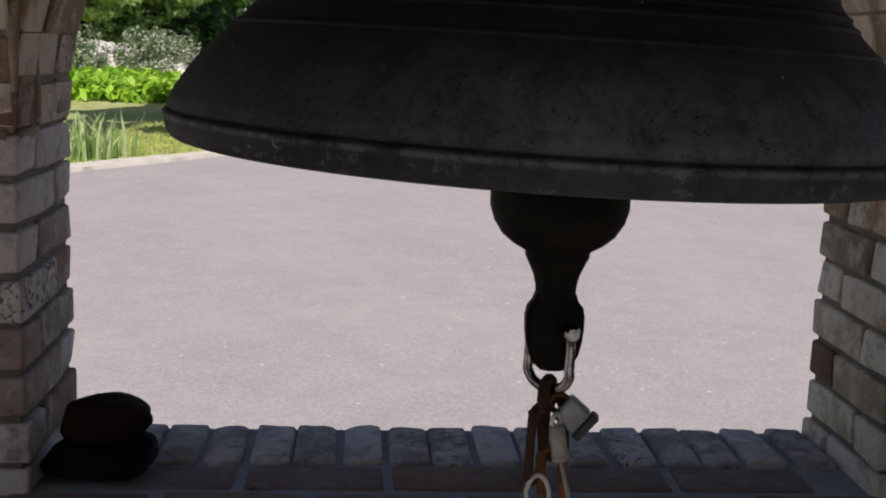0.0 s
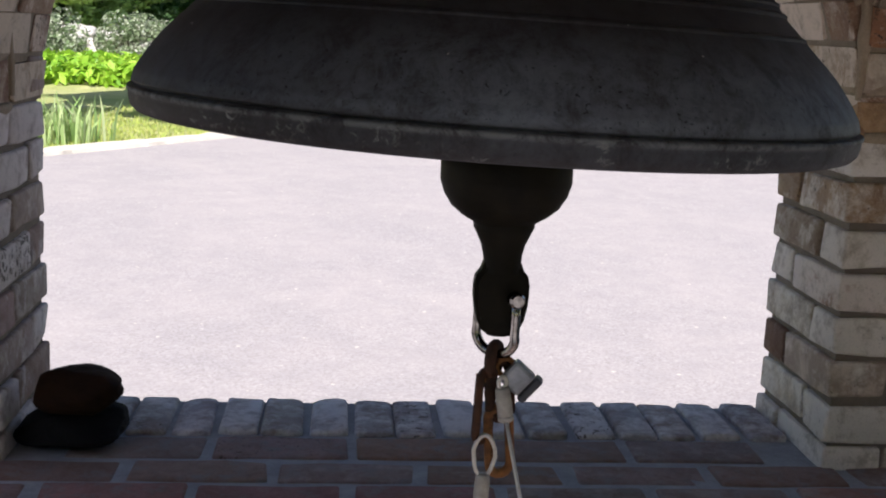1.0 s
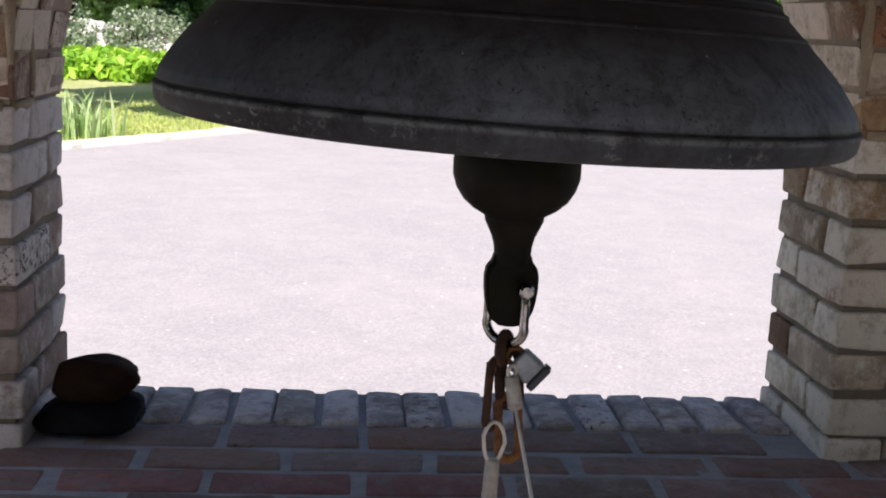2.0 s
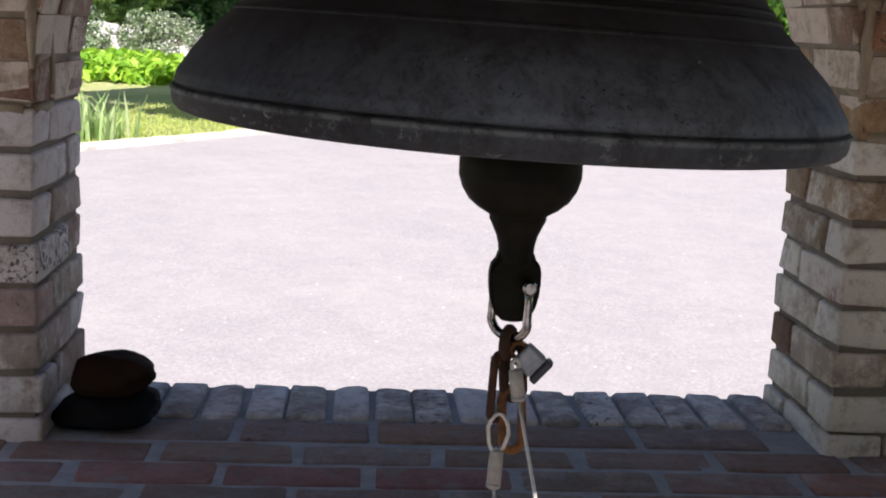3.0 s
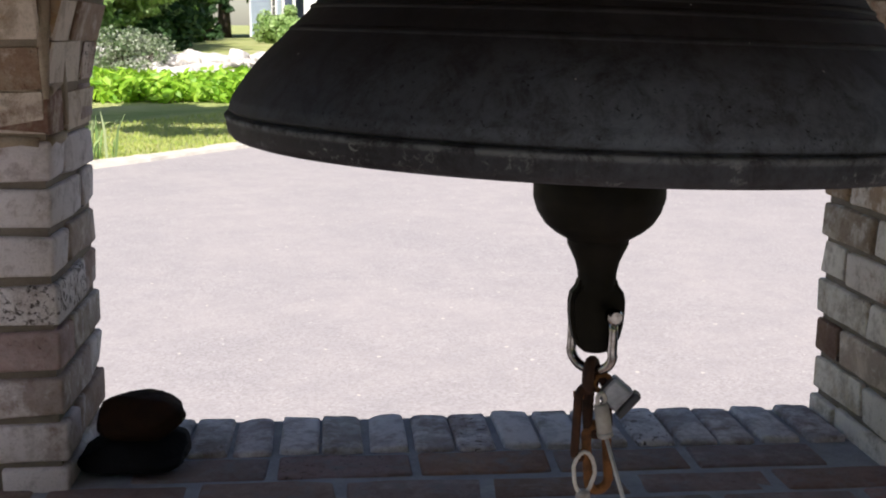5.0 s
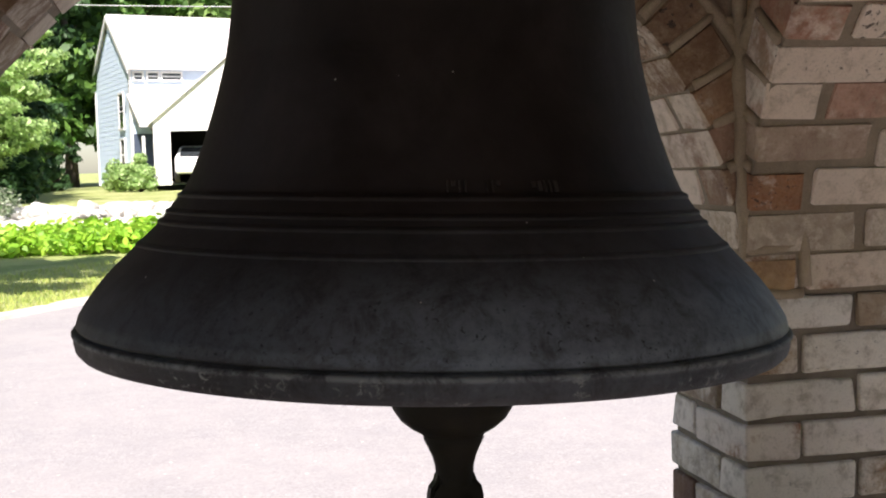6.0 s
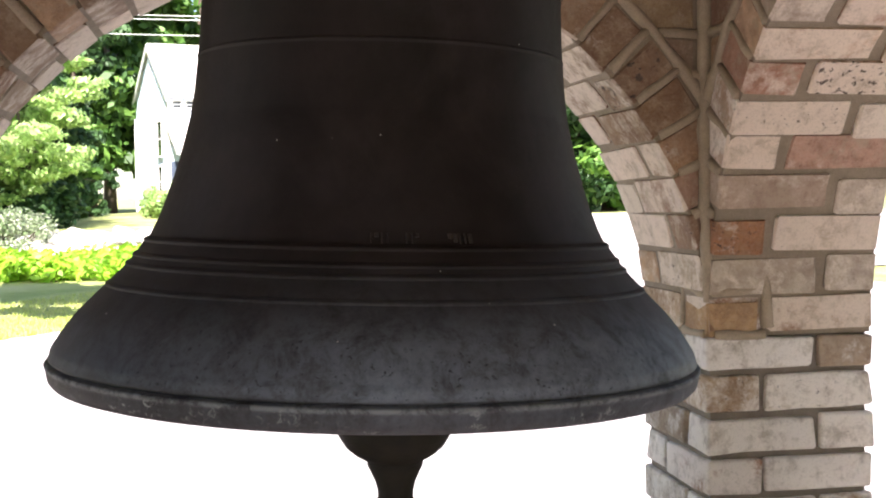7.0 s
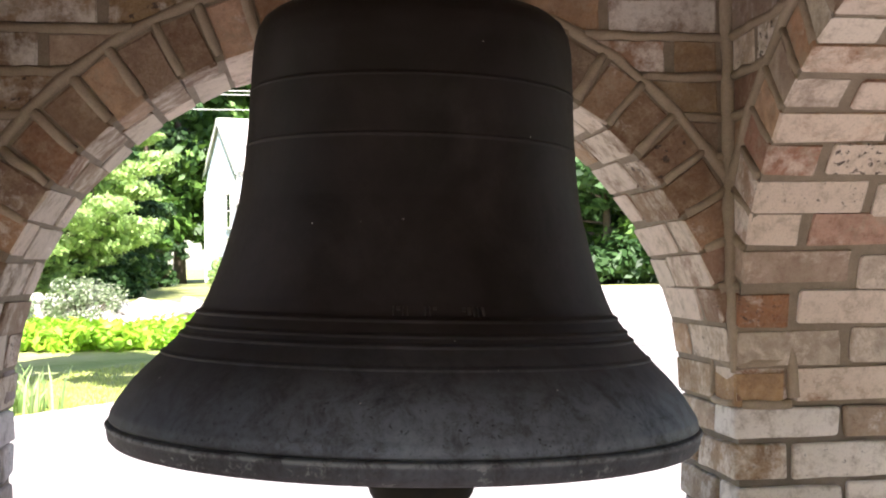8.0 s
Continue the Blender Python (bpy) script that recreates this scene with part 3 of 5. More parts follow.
def arch_wall(name, m):
    """A wall on a round arch: local x along the wall from -W to 0, y from the inner face (0) outwards to D."""
    e = 0.004
    vs, fs = [], []
    n = 40
    for y in (e, D - e):
        for i in range(n + 1):
            a = math.pi - math.pi * i / n
            x = -RAD + (RAD + e) * math.cos(a)
            vs.append((x, y, SPRING + (RAD + e) * math.sin(a)))
        for i in range(n + 1):
            vs.append((-W + W * i / n, y, TOP))
    s = 2 * (n + 1)
    for i in range(n):
        fs += [(i, i + 1, n + 2 + i, n + 1 + i), (s + i + 1, s + i, s + n + 1 + i, s + n + 2 + i), (i + 1, i, s + i, s + i + 1), (n + 1 + i, n + 2 + i, s + n + 2 + i, s + n + 1 + i)]
    core = part(name, fix_normals(mesh_of(name, vs, fs, M_JOINT)), M_JOINT)
    core.matrix_world = m
    tagged(core, "arched wall of reclaimed salmon and buff bricks", "wall", kind="structure")
    for i in range(NV):
        ang = 90 - (i + 0.5) * 180 / NV
        for j, (deep, y) in enumerate(((0.196, 0.1), (0.094, 0.258)) if i % 2 else ((0.094, 0.049), (0.196, 0.206))):
            place = pose(-RAD, y + (0.002 if j else -0.002), SPRING) @ pose(0, 0, 0, 0, ang, 0) @ pose(rng.uniform(-.0012, .0012), 0, rng.uniform(-.0025, .0015), 0, rng.uniform(-0.6, 0.6), rng.uniform(-.5, .5))
            ob = new("brick", rng.choice(VOUS[deep]))
            ob.parent, ob.matrix_local = core, place
            low = min(i, NV - 1 - i) < 4
            tint(ob, (CREAM if low else PEACH * 3 + CREAM) if name == "wall_east" else REDS * 3 + PEACH)
    for y0, y1 in ((0.0015, 0.05), (D - 0.0015, D - 0.05)):
        for k in range(8, int((TOP - J0) / COURSE) + 1):
            z0, z1 = J0 + COURSE * k + 0.008, min(TOP, J0 + COURSE * (k + 1)) - 0.008
            if z1 - z0 < 0.02:
                continue
            edges = [-0.012] if not k % 2 else [-0.012, -0.108]
            while edges[-1] > -W + 0.05:
                edges.append(max(-W + 0.008, edges[-1] - 0.214))
            for a, b in zip(edges[1:], edges[:-1]):
                poly = clip_out([(a + 0.008, z0), (b - 0.008, z0), (b - 0.008, z1), (a + 0.008, z1)], -RAD, SPRING, RAD + RING + 0.012)
                if len(poly) < 3 or area(poly) < 0.0006:
                    continue
                pv, pf = prism(poly, y0, y1, 0.004, rng, 0.0024)
                ob = part("brick", fix_normals(mesh_of("brick", pv, pf, M_REDBRICK)), M_REDBRICK, core)
                tint(ob, REDS + REDS + CLAYS)
    # raised tooled pointing on the inner face: between the arch bricks, round the ring, along the courses
    vs, fs = [], []

    def bead(pts, r):
        pts = [(x + rng.uniform(-.0022, .0022), 0.0035 + rng.uniform(-.0015, .0015), z + rng.uniform(-.0022, .0022)) for x, z in pts]
        bv, bf = tube(pts, [r * rng.uniform(0.75, 1.2) for _ in pts], 7)
        o = len(vs)
        vs.extend(bv)
        fs.extend(tuple(i + o for i in f) for f in bf)
    for i in range(NV + 1):
        a = math.pi * i / NV + rng.uniform(-.004, .004)
        bead([(-RAD + math.cos(a) * q, SPRING + math.sin(a) * q) for q in (RAD + 0.012, RAD + 0.04, RAD + 0.075, RAD + RING)], 0.009)
    bead([(-RAD + math.cos(a) * (RAD + RING + 0.006), SPRING + math.sin(a) * (RAD + RING + 0.006)) for a in [0.02 + k * (math.pi - 0.04) / 60 for k in range(61)]], 0.0105)
    for k in range(8, int((TOP - J0) / COURSE) + 1):
        z = J0 + COURSE * k
        h2 = (RAD + RING + 0.01) ** 2 - (z - SPRING) ** 2
        half = math.sqrt(h2) if h2 > 0 else 0
        for a, b in ((-W + 0.004, -RAD - half), (-RAD + half, -0.004)) if half else ((-W + 0.004, -0.004),):
            if b - a > 0.01:
                n = max(2, int((b - a) / 0.03))
                bead([(a + (b - a) * i / n, z) for i in range(n + 1)], 0.0088)
    tagged(part("pointing", fix_normals(mesh_of("pointing", vs, fs, M_POINTING, True)), M_POINTING, core), kind="stuff")
    return core


def middle(ob):
    me = ob.data
    return ob.parent.matrix_world @ ob.matrix_basis @ (sum((v.co for v in me.vertices), Vector()) / len(me.vertices))


def bell_house():
    for i, (x, y) in enumerate(((0, 0), (-W - D, 0), (0, -W - D), (-W - D, -W - D))):
        pier(f"pier_{i + 1}", x, y)
    arch_wall("wall_north", pose(0, 0, 0))
    arch_wall("wall_east", pose(0, -W, 0, 0, 0, -90))
    arch_wall("wall_south", pose(-W, -W, 0, 0, 0, 180))
    arch_wall("wall_west", pose(-W, 0, 0, 0, 0, 90))
    # a few bricks of the north-east pier that stand out
    burnt = (((0.05, 0.03, 0.715), (0.33, 0.13, 0.045), M_BURNT), ((0.049, 0.1, 0.434), (0.4, 0.27, 0.16), M_PITTED), ((0.05, 0.04, 0.577), (0.44, 0.27, 0.13), M_BURNT), ((0.1, 0.257, 0.146), (0.16, 0.08, 0.05), M_BURNT))
    for place, colour, look_of in burnt:
        ob = min((o for o in scene.objects if o.name.startswith("brick") and o.parent and o.parent.name in ("pier_1", "wall_east")), key=lambda o: (middle(o) - Vector(place)).length)
        ob.color = (*colour, 1)
        for slot in ob.material_slots:
            slot.link, slot.material = "OBJECT", look_of
    c = part("ceiling", boxed(-W - D - 0.015, D + 0.015, -W - D - 0.015, D + 0.015, TOP + 0.002, TOP + 0.06, bevel=0.006), M_CEIL)
    tagged(c, "plain brown boarded ceiling slab over brick walls", "ceiling", kind="structure")


def brick_floor():
    e = 0.004
    slab = part("floor", boxed(-W - D, D, -W - D, D + 0.006, -0.12, -e), M_FLOORMORTAR)
    tagged(slab, "floor of worn red and brown bricks", "floor", kind="structure")
    edge = -0.124
    base = part("wall_base", boxed(-W - D + 0.004, D - 0.004, -W - D + 0.004, D - 0.004, GROUND - 0.05, edge), M_MORTAR)
    tagged(base, "brick base under the raised floor", "wall", kind="structure")
    meshes = brick_set(0.211, 0.0835, 0.05, 14, 0.006, 0.0036, M_FLOORBRICK)
    wide = brick_set(0.214, 0.097, 0.05, 6, 0.006, 0.003, M_FLOORBRICK)
    rows = [(0.0725, wide)] + [(-0.032 - 0.0925 * k, meshes) for k in range(14)]
    for k, (y, ms) in enumerate(rows):
        x = -0.759 + (0.114 if k % 2 else 0) + 0.228 * 6 + rng.uniform(-0.01, 0.01)
        while x > -W - 0.3:
            cx = x + 0.114
            x -= 0.228
            if -W + 0.0 < cx < 0.0 or (y < -0.02 and y > -W and -W - 0.3 < cx < 0.25):
                ob = place_brick(slab, ms, pose(cx, y, -0.025), FLOORS, loose=0.25)
                ob.location.z += rng.uniform(-0.0025, 0.0015)
    sill = brick_set(0.067, 0.178, 0.06, 12, 0.007, 0.0045, M_SILLBRICK)
    n = 17
    for i in range(n):
        cx = -W + 0.004 + (i + 0.5) * (W - 0.008) / n
        place_brick(slab, sill, pose(cx + rng.uniform(-.003, .003), 0.221 + rng.uniform(-.004, .004), -0.024 + rng.uniform(-.001, .001), 0, 0, rng.uniform(-1, 1)), SILLS, loose=0.3)


def fieldstone(name, rx, ry, rz, seed, flat=0.7):
    bm = bmesh.new()
    bmesh.ops.create_icosphere(bm, subdivisions=4, radius=1)
    for v in bm.verts:
        d = v.co.normalized()
        k = 1 + 0.24 * noise.noise(d * 1.6 + Vector((seed, 0, 0))) + 0.09 * noise.noise(d * 3 + Vector((0, seed, 0)))
        # squared-off shoulders
        s = (abs(d.x) ** 3 + abs(d.y) ** 3 + abs(d.z) ** 3) ** (-1 / 3)
        co = d * k * (0.45 + 0.55 * s)
        v.co = Vector((co.x * rx, co.y * ry, max(-flat, min(flat + 0.1, co.z)) * rz))
    return bm


def river_stone(rx, ry, rz, seed):
    """A flattish water-worn stone: blunt ends, flat underside, gently domed top."""
    bm = bmesh.new()
    bmesh.ops.create_icosphere(bm, subdivisions=5, radius=1)
    cuts = [(Vector((math.cos(a), math.sin(a), e)).normalized(), q) for a, e, q in ((0.5 + seed, 0.75, 0.86), (2.7 + seed, 0.6, 0.84), (4.4 + seed, -0.55, 0.9), (5.6 + seed, 0.25, 0.88), (1.4 + seed, 0.15, 0.92))]
    for v in bm.verts:
        d = v.co.normalized()
        s = (abs(d.x) ** 3.4 + abs(d.y) ** 3.4 + abs(d.z) ** 3.4) ** (-1 / 3.4)
        k = s * (1 + 0.1 * noise.noise(d * 1.3 + Vector((seed, 0, 0))) + 0.03 * noise.noise(d * 4 + Vector((0, seed, 0))))
        co = d * k
        for nrm, q in cuts:        # old breaks, worn round
            over = co.dot(nrm) - q
            if over > 0:
                co = co - nrm * over * 0.85
        co = co * (1 + 0.018 * noise.noise(d * 11 + Vector((seed, seed, 0))))
        top = 1 - 0.22 * min(1.2, co.x * co.x) if co.z > 0 else 0.75
        v.co = Vector((co.x * rx * (1 + 0.06 * co.z), co.y * ry, co.z * rz * top))
    return bm


# ---- the bell and what hangs in it ----
def bell():
    # (radius, height over the lip): the rolled rim, its bead and groove, then the flare, waist and shoulder
    rim = [(0.300, 0.012), (0.309, 0.003), (0.3165, 0.000), (0.323, 0.002), (0.3272, 0.0065), (0.3288, 0.013), (0.3290, 0.0185), (0.3305, 0.0200), (0.3308, 0.0220), (0.3298, 0.0236), (0.3262, 0.0243), (0.3236, 0.0250), (0.3240, 0.0262), (0.3270, 0.0272)]
    flare = [(0.3270, 0.0272), (0.3245, 0.037), (0.3190, 0.0465), (0.3115, 0.058), (0.3025, 0.070), (0.2925, 0.081), (0.2830, 0.0905), (0.2750, 0.0990), (0.2660, 0.1085), (0.2585, 0.1160), (0.2530, 0.1226), (0.2455, 0.1325), (0.2380, 0.1434),
             (0.2310, 0.152), (0.2250, 0.165), (0.2185, 0.182), (0.2110, 0.204), (0.2040, 0.228), (0.1985, 0.250), (0.1935, 0.272), (0.1900, 0.297), (0.1880, 0.318), (0.1855, 0.350), (0.1838, 0.388), (0.1820, 0.434)]
    # cast rings: height, how far they stand out, half their width
    rings = [(0.1022, 0.0016, 0.0022), (0.1225, 0.0022, 0.0024), (0.1318, 0.0022, 0.0024), (0.1470, 0.0024, 0.0026), (0.3350, 0.0007, 0.0020), (0.3975, 0.0006, 0.0018), (0.4425, 0.0006, 0.0018)]

    def out(z):
        return sum(h * math.cos(math.pi / 2 * (z - c) / w) ** 0.7 for c, h, w in rings if abs(z - c) < w)
    zs = sorted({round(flare[0][1] + 0.002 * k, 5) for k in range(204)} | {round(c + w * q, 5) for c, h, w in rings for q in (-1, -0.8, -0.4, 0, 0.4, 0.8, 0.999)})
    side = [(float(np.interp(z, [p[1] for p in flare], [p[0] for p in flare])) + out(z), z) for z in zs if flare[0][1] < z < 0.436]
    prof = rim + side + [(0.1805, 0.452), (0.1775, 0.468), (0.1710, 0.481), (0.160, 0.490), (0.140, 0.497), (0.08, 0.503), (0.0, 0.505)]
    inner = [(0.0, 0.47), (0.11, 0.468), (0.145, 0.452), (0.157, 0.41), (0.163, 0.33), (0.173, 0.25), (0.198, 0.175), (0.235, 0.115), (0.270, 0.065), (0.285, 0.035), (0.292, 0.02), (0.300, 0.012)]
    prof = finer([(r * 1.0283, z) for r, z in prof], 0.005)
    inner = [(r * 1.0283, z) for r, z in inner]
    root = tagged(new("bell"), "large old dark bronze bell hanging from a yoke", "bell")
    root.matrix_world = pose(BX, BY, LIP, 0, 1.79, 0)
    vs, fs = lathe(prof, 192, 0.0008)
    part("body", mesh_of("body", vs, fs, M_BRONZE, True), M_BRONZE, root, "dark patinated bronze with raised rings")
    vs, fs = lathe(inner, 96)
    part("inside", mesh_of("inside", vs, fs, M_BRONZE, True), M_BRONZE, root)
    # worn raised marks above the rings, past reading
    mk = random.Random(12)
    for a0, n in ((-99.0, 4), (-91.5, 3), (-82.0, 5)):
        for k in range(n):
            a = a0 + 1.15 * k
            tall = mk.random() < 0.6
            part("relief_mark", boxed(-0.0007 if tall else -0.0018, 0.0007 if tall else 0.0018, -0.0012, 0.0007, 0.0 if tall else 0.0085 * mk.random(), 0.0105 if tall else 0.0098, bevel=0.0005), M_RELIEF, root,
                 m=pose(0, 0, 0, 0, 0, a) @ pose(0.2325 * 1.0283, 0, 0.1512, -32, 0, 90))
    bm = boxed(-0.045, 0.045, -0.03, 0.03, 0.50, 0.635, bevel=0.008)
    part("crown", bm, M_BRONZE, root)
    beam = part("yoke_beam", boxed(-W - 0.02, 0.02, BY - 0.06, BY + 0.06, 1.225, 1.345, bevel=0.006), M_BEAM)
    tagged(beam, "dark timber beam that carries the bell", "beam")


def clapper():
    root = tagged(new("clapper"), "black iron bell clapper with ball and flat eye", "clapper")
    cx = -0.6235
    root.location = (cx, BY, -0.021)
    prof = [(0.0, 0.615), (0.03, 0.611), (0.05, 0.600), (0.061, 0.584), (0.0645, 0.569), (0.0645, 0.553), (0.0605, 0.540), (0.053, 0.528), (0.043, 0.5195), (0.0335, 0.5140), (0.0305, 0.512), (0.0300, 0.507), (0.0265, 0.5),
            (0.022, 0.49), (0.0195, 0.48), (0.0187, 0.47), (0.0187, 0.462)]
    prof = finer(prof, 0.004)
    vs, fs = lathe(prof, 48, 0.004)
    part("ball", mesh_of("ball", vs, fs, M_IRON, True), M_IRON, root)
    vs, fs = lathe([(0.014, 0.615), (0.014, 1.075)], 16)
    part("stem", mesh_of("stem", vs, fs, M_IRON, True), M_IRON, root)
    # the flat eye: an oval tab, thick as a finger
    out = [(0.0187, 0.472), (0.021, 0.465), (0.0258, 0.459), (0.0276, 0.450), (0.0274, 0.438), (0.0262, 0.426), (0.0235, 0.414), (0.0190, 0.405), (0.012, 0.399), (0.004, 0.3975)]
    ring = out + [(-x, z) for x, z in out[::-1]]
    bm = bmesh.new()
    f = bm.faces.new([bm.verts.new((x, -0.011, z)) for x, z in ring])
    r = bmesh.ops.extrude_face_region(bm, geom=[f])
    bmesh.ops.translate(bm, vec=(0, 0.022, 0), verts=[v for v in r["geom"] if isinstance(v, bmesh.types.BMVert)])
    bmesh.ops.recalc_face_normals(bm, faces=bm.faces)
    bmesh.ops.bevel(bm, geom=[e for e in bm.edges if abs(e.verts[0].co.y - e.verts[1].co.y) < 1e-5], offset=0.004, segments=2, affect="EDGES")
    part("eye", bm, M_IRON, root)
    return cx


def link(parent, name, c, w, h, r, mat, rx=0, ry=0, rz=0, label=""):
    pts = [(x, 0, z) for x, z in rounded_rect(w, h, w / 2 * 0.98, 8)]
    vs, fs = tube(pts, r, 10, True)
    return part(name, fix_normals(mesh_of(name, vs, fs, mat, True)), mat, parent, label, m=pose(*c, rx, ry, rz))


def tackle(cx):
    """Shackle, rusty links, padlock and the two cables with crimped eyes below the clapper."""
    y = BY
    root = tagged(new("shackle"), "bright steel shackle through the clapper eye", "shackle")
    root.location = (cx, y, -0.019)
    pts = []
    for k in range(21):
        a = math.pi * k / 20
        pts.append((-0.0035 + 0.0175 * math.cos(a) * (1 if k not in (0, 20) else 0.94), -0.001 - 0.018 * math.cos(a), 0.4 - 0.023 * math.sin(a) ** 0.8))
    pts = [(0.0125, -0.018, 0.4375), (0.0135, -0.019, 0.42)] + pts + [(-0.0195, 0.017, 0.42), (-0.016, 0.017, 0.4375)]
    vs, fs = tube(pts, 0.005, 12)
    part("bow", fix_normals(mesh_of("bow", vs, fs, M_STEEL, True)), M_STEEL, root)
    vs, fs = tube([(0.0125, -0.025, 0.4375), (0.0105, 0.0, 0.4375), (-0.016, 0.017, 0.4375)], 0.0038, 12)
    part("pin", fix_normals(mesh_of("pin", vs, fs, M_STEEL, True)), M_STEEL, root)
    vs, fs = tube([(0.0128, -0.034, 0.4375), (0.0126, -0.031, 0.4375), (0.011, -0.022, 0.4375)], [0.0058, 0.0082, 0.008], 10)
    part("bolt_head", fix_normals(mesh_of("bolt_head", vs, fs, M_STEEL)), M_STEEL, root)

    chain = tagged(new("quick_link"), "rusty steel chain links hanging from the shackle", "chain link")
    chain.location = (cx, y, -0.019)
    link(chain, "upper_ring", (-0.003, 0.0, 0.371), 0.023, 0.028, 0.006, M_DARKRUST, 0, 12, 62)
    link(chain, "middle_link", (0.004, 0.002, 0.338), 0.022, 0.06, 0.0052, M_DARKRUST, 0, -5, 12)
    link(chain, "long_link", (-0.0115, -0.004, 0.323), 0.02, 0.074, 0.0046, M_DARKRUST, 2, 1, 42)
    link(chain, "hanging_link", (0.006, 0.002, 0.284), 0.024, 0.07, 0.005, M_RUST, -2, -4, 20, "orange rusted link")
    vs, fs = tube([(-0.021, -0.006, 0.352), (-0.012, -0.006, 0.353)], 0.0052, 6)
    part("screw_nut", fix_normals(mesh_of("screw_nut", vs, fs, M_RUST)), M_RUST, chain)

    lock = tagged(new("padlock"), "small grey metal padlock with dark base", "padlock")
    lock.matrix_world = pose(cx + 0.0215, y - 0.008, 0.334, 0, -50, -12)
    part("body", boxed(-0.0138, 0.0138, -0.0085, 0.0085, -0.0105, 0.015, bevel=0.0035), M_ZINC, lock)
    part("base", boxed(-0.0152, 0.0152, -0.009, 0.009, -0.0195, -0.011, bevel=0.0025), M_DARKPLASTIC, lock, "dark blue-black base")
    vs, fs = tube([(-0.009, 0, 0.014), (-0.0095, 0.001, 0.021), (-0.005, 0.002, 0.0255), (0.002, 0.003, 0.0255), (0.007, 0.004, 0.021), (0.0075, 0.004, 0.014)], 0.003, 10)
    part("hasp", fix_normals(mesh_of("hasp", vs, fs, M_RUST, True)), M_RUST, lock)

    def crimped(top, foot, loop_h, loop_w, far, name, grip):
        c = tagged(new(name), "thin white cable with a looped eye and crimped sleeve", "cable", "bell cables")
        top, foot, far = Vector(top), Vector(foot), Vector(far)
        c.location = top
        rel = foot - top
        pts = []
        for i in range(17):
            a = math.pi * 2 * i / 16
            s = (1 - math.cos(a)) / 2
            pts.append((math.sin(a) * loop_w / 2 * (1.0 if s < 0.5 else 0.85), 0.002 * math.sin(a), -loop_h * s ** 0.9))
        vs, fs = tube(pts[:-1], 0.0022, 8, True)
        part("loop", fix_normals(mesh_of("loop", vs, fs, M_CABLE, True)), M_CABLE, c)
        d = rel.normalized()
        a, b = Vector((0, 0, -loop_h + 0.003)), Vector((0, 0, -loop_h)) + d * grip
        vs, fs = tube([a, a.lerp(b, 0.08), a.lerp(b, 0.5), a.lerp(b, 0.92), b], [0.0062, 0.0074, 0.0079, 0.0079, 0.0072], 14)
        part("sleeve", fix_normals(mesh_of("sleeve", vs, fs, M_SLEEVE, True)), M_SLEEVE, c)
        vs, fs = tube([b - d * 0.002, b + d * 0.0025, b + d * 0.0045], [0.0082, 0.0082, 0.0055], 14)
        part("collar", fix_normals(mesh_of("collar", vs, fs, M_SLEEVE, True)), M_SLEEVE, c)
        e = far - top
        run = [b.lerp(e, i / 12) - Vector((0, 0, 0.02)) * math.sin(math.pi * i / 12) for i in range(13)]
        vs, fs = tube(run, 0.0021, 8)
        part("cable", fix_normals(mesh_of("cable", vs, fs, M_CABLE, True)), M_CABLE, c)

    crimped((cx - 0.0105, y - 0.012, 0.276), (cx - 0.018, y - 0.02, 0.14), 0.044, 0.024, (cx - 0.004, y - 0.3, 0.004), "bell_cable", 0.036)
    crimped((cx + 0.004, y - 0.016, 0.338), (cx + 0.03, y - 0.025, 0.19), 0.014, 0.009, (cx + 0.052, y - 0.5, 0.004), "bell_cable", 0.028)


# ---- outdoors ----
def flat_poly(name, pts, z, material, label, category):
    bm = bmesh.new()
    bm.faces.new([bm.verts.new((x, y, z + 0.0069 * y)) for x, y in pts])
    ob = part(name, bm, material)
    return tagged(ob, label, category, kind="structure")


def kerb_x(y):
    """Where the asphalt ends on the lawn's side."""
    return -3.4 + (y - 10.3) * 0.68


def rise(x, y):
    """The lie of the land: flat round the bell house, a low bank and then a gentle rise to the north."""
    a = min(1, max(0, (y - 19) / 9))
    b = min(1, max(0, (y - 26) / 30))
    return GROUND + a * a * (3 - 2 * a) * (0.6 + 0.25 * min(1, max(0, (x - 2) / 4))) + 0.2 * b + 0.0069 * max(0, y)


def lie(x, y):
    """The yard runs a little askew to the bell house."""
    return x + 0.038 * max(0, y)


def sheet(name, xs, ys, lift, material, label, category):
    vs = [(lie(x, y), y, rise(x, y) + lift) for y in ys for x in xs]
    n = len(xs)
    fs = [(j * n + i, j * n + i + 1, (j + 1) * n + i + 1, (j + 1) * n + i) for j in range(len(ys) - 1) for i in range(n - 1)]
    return tagged(part(name, mesh_of(name, vs, fs, material, True), material), label, category, kind="structure")


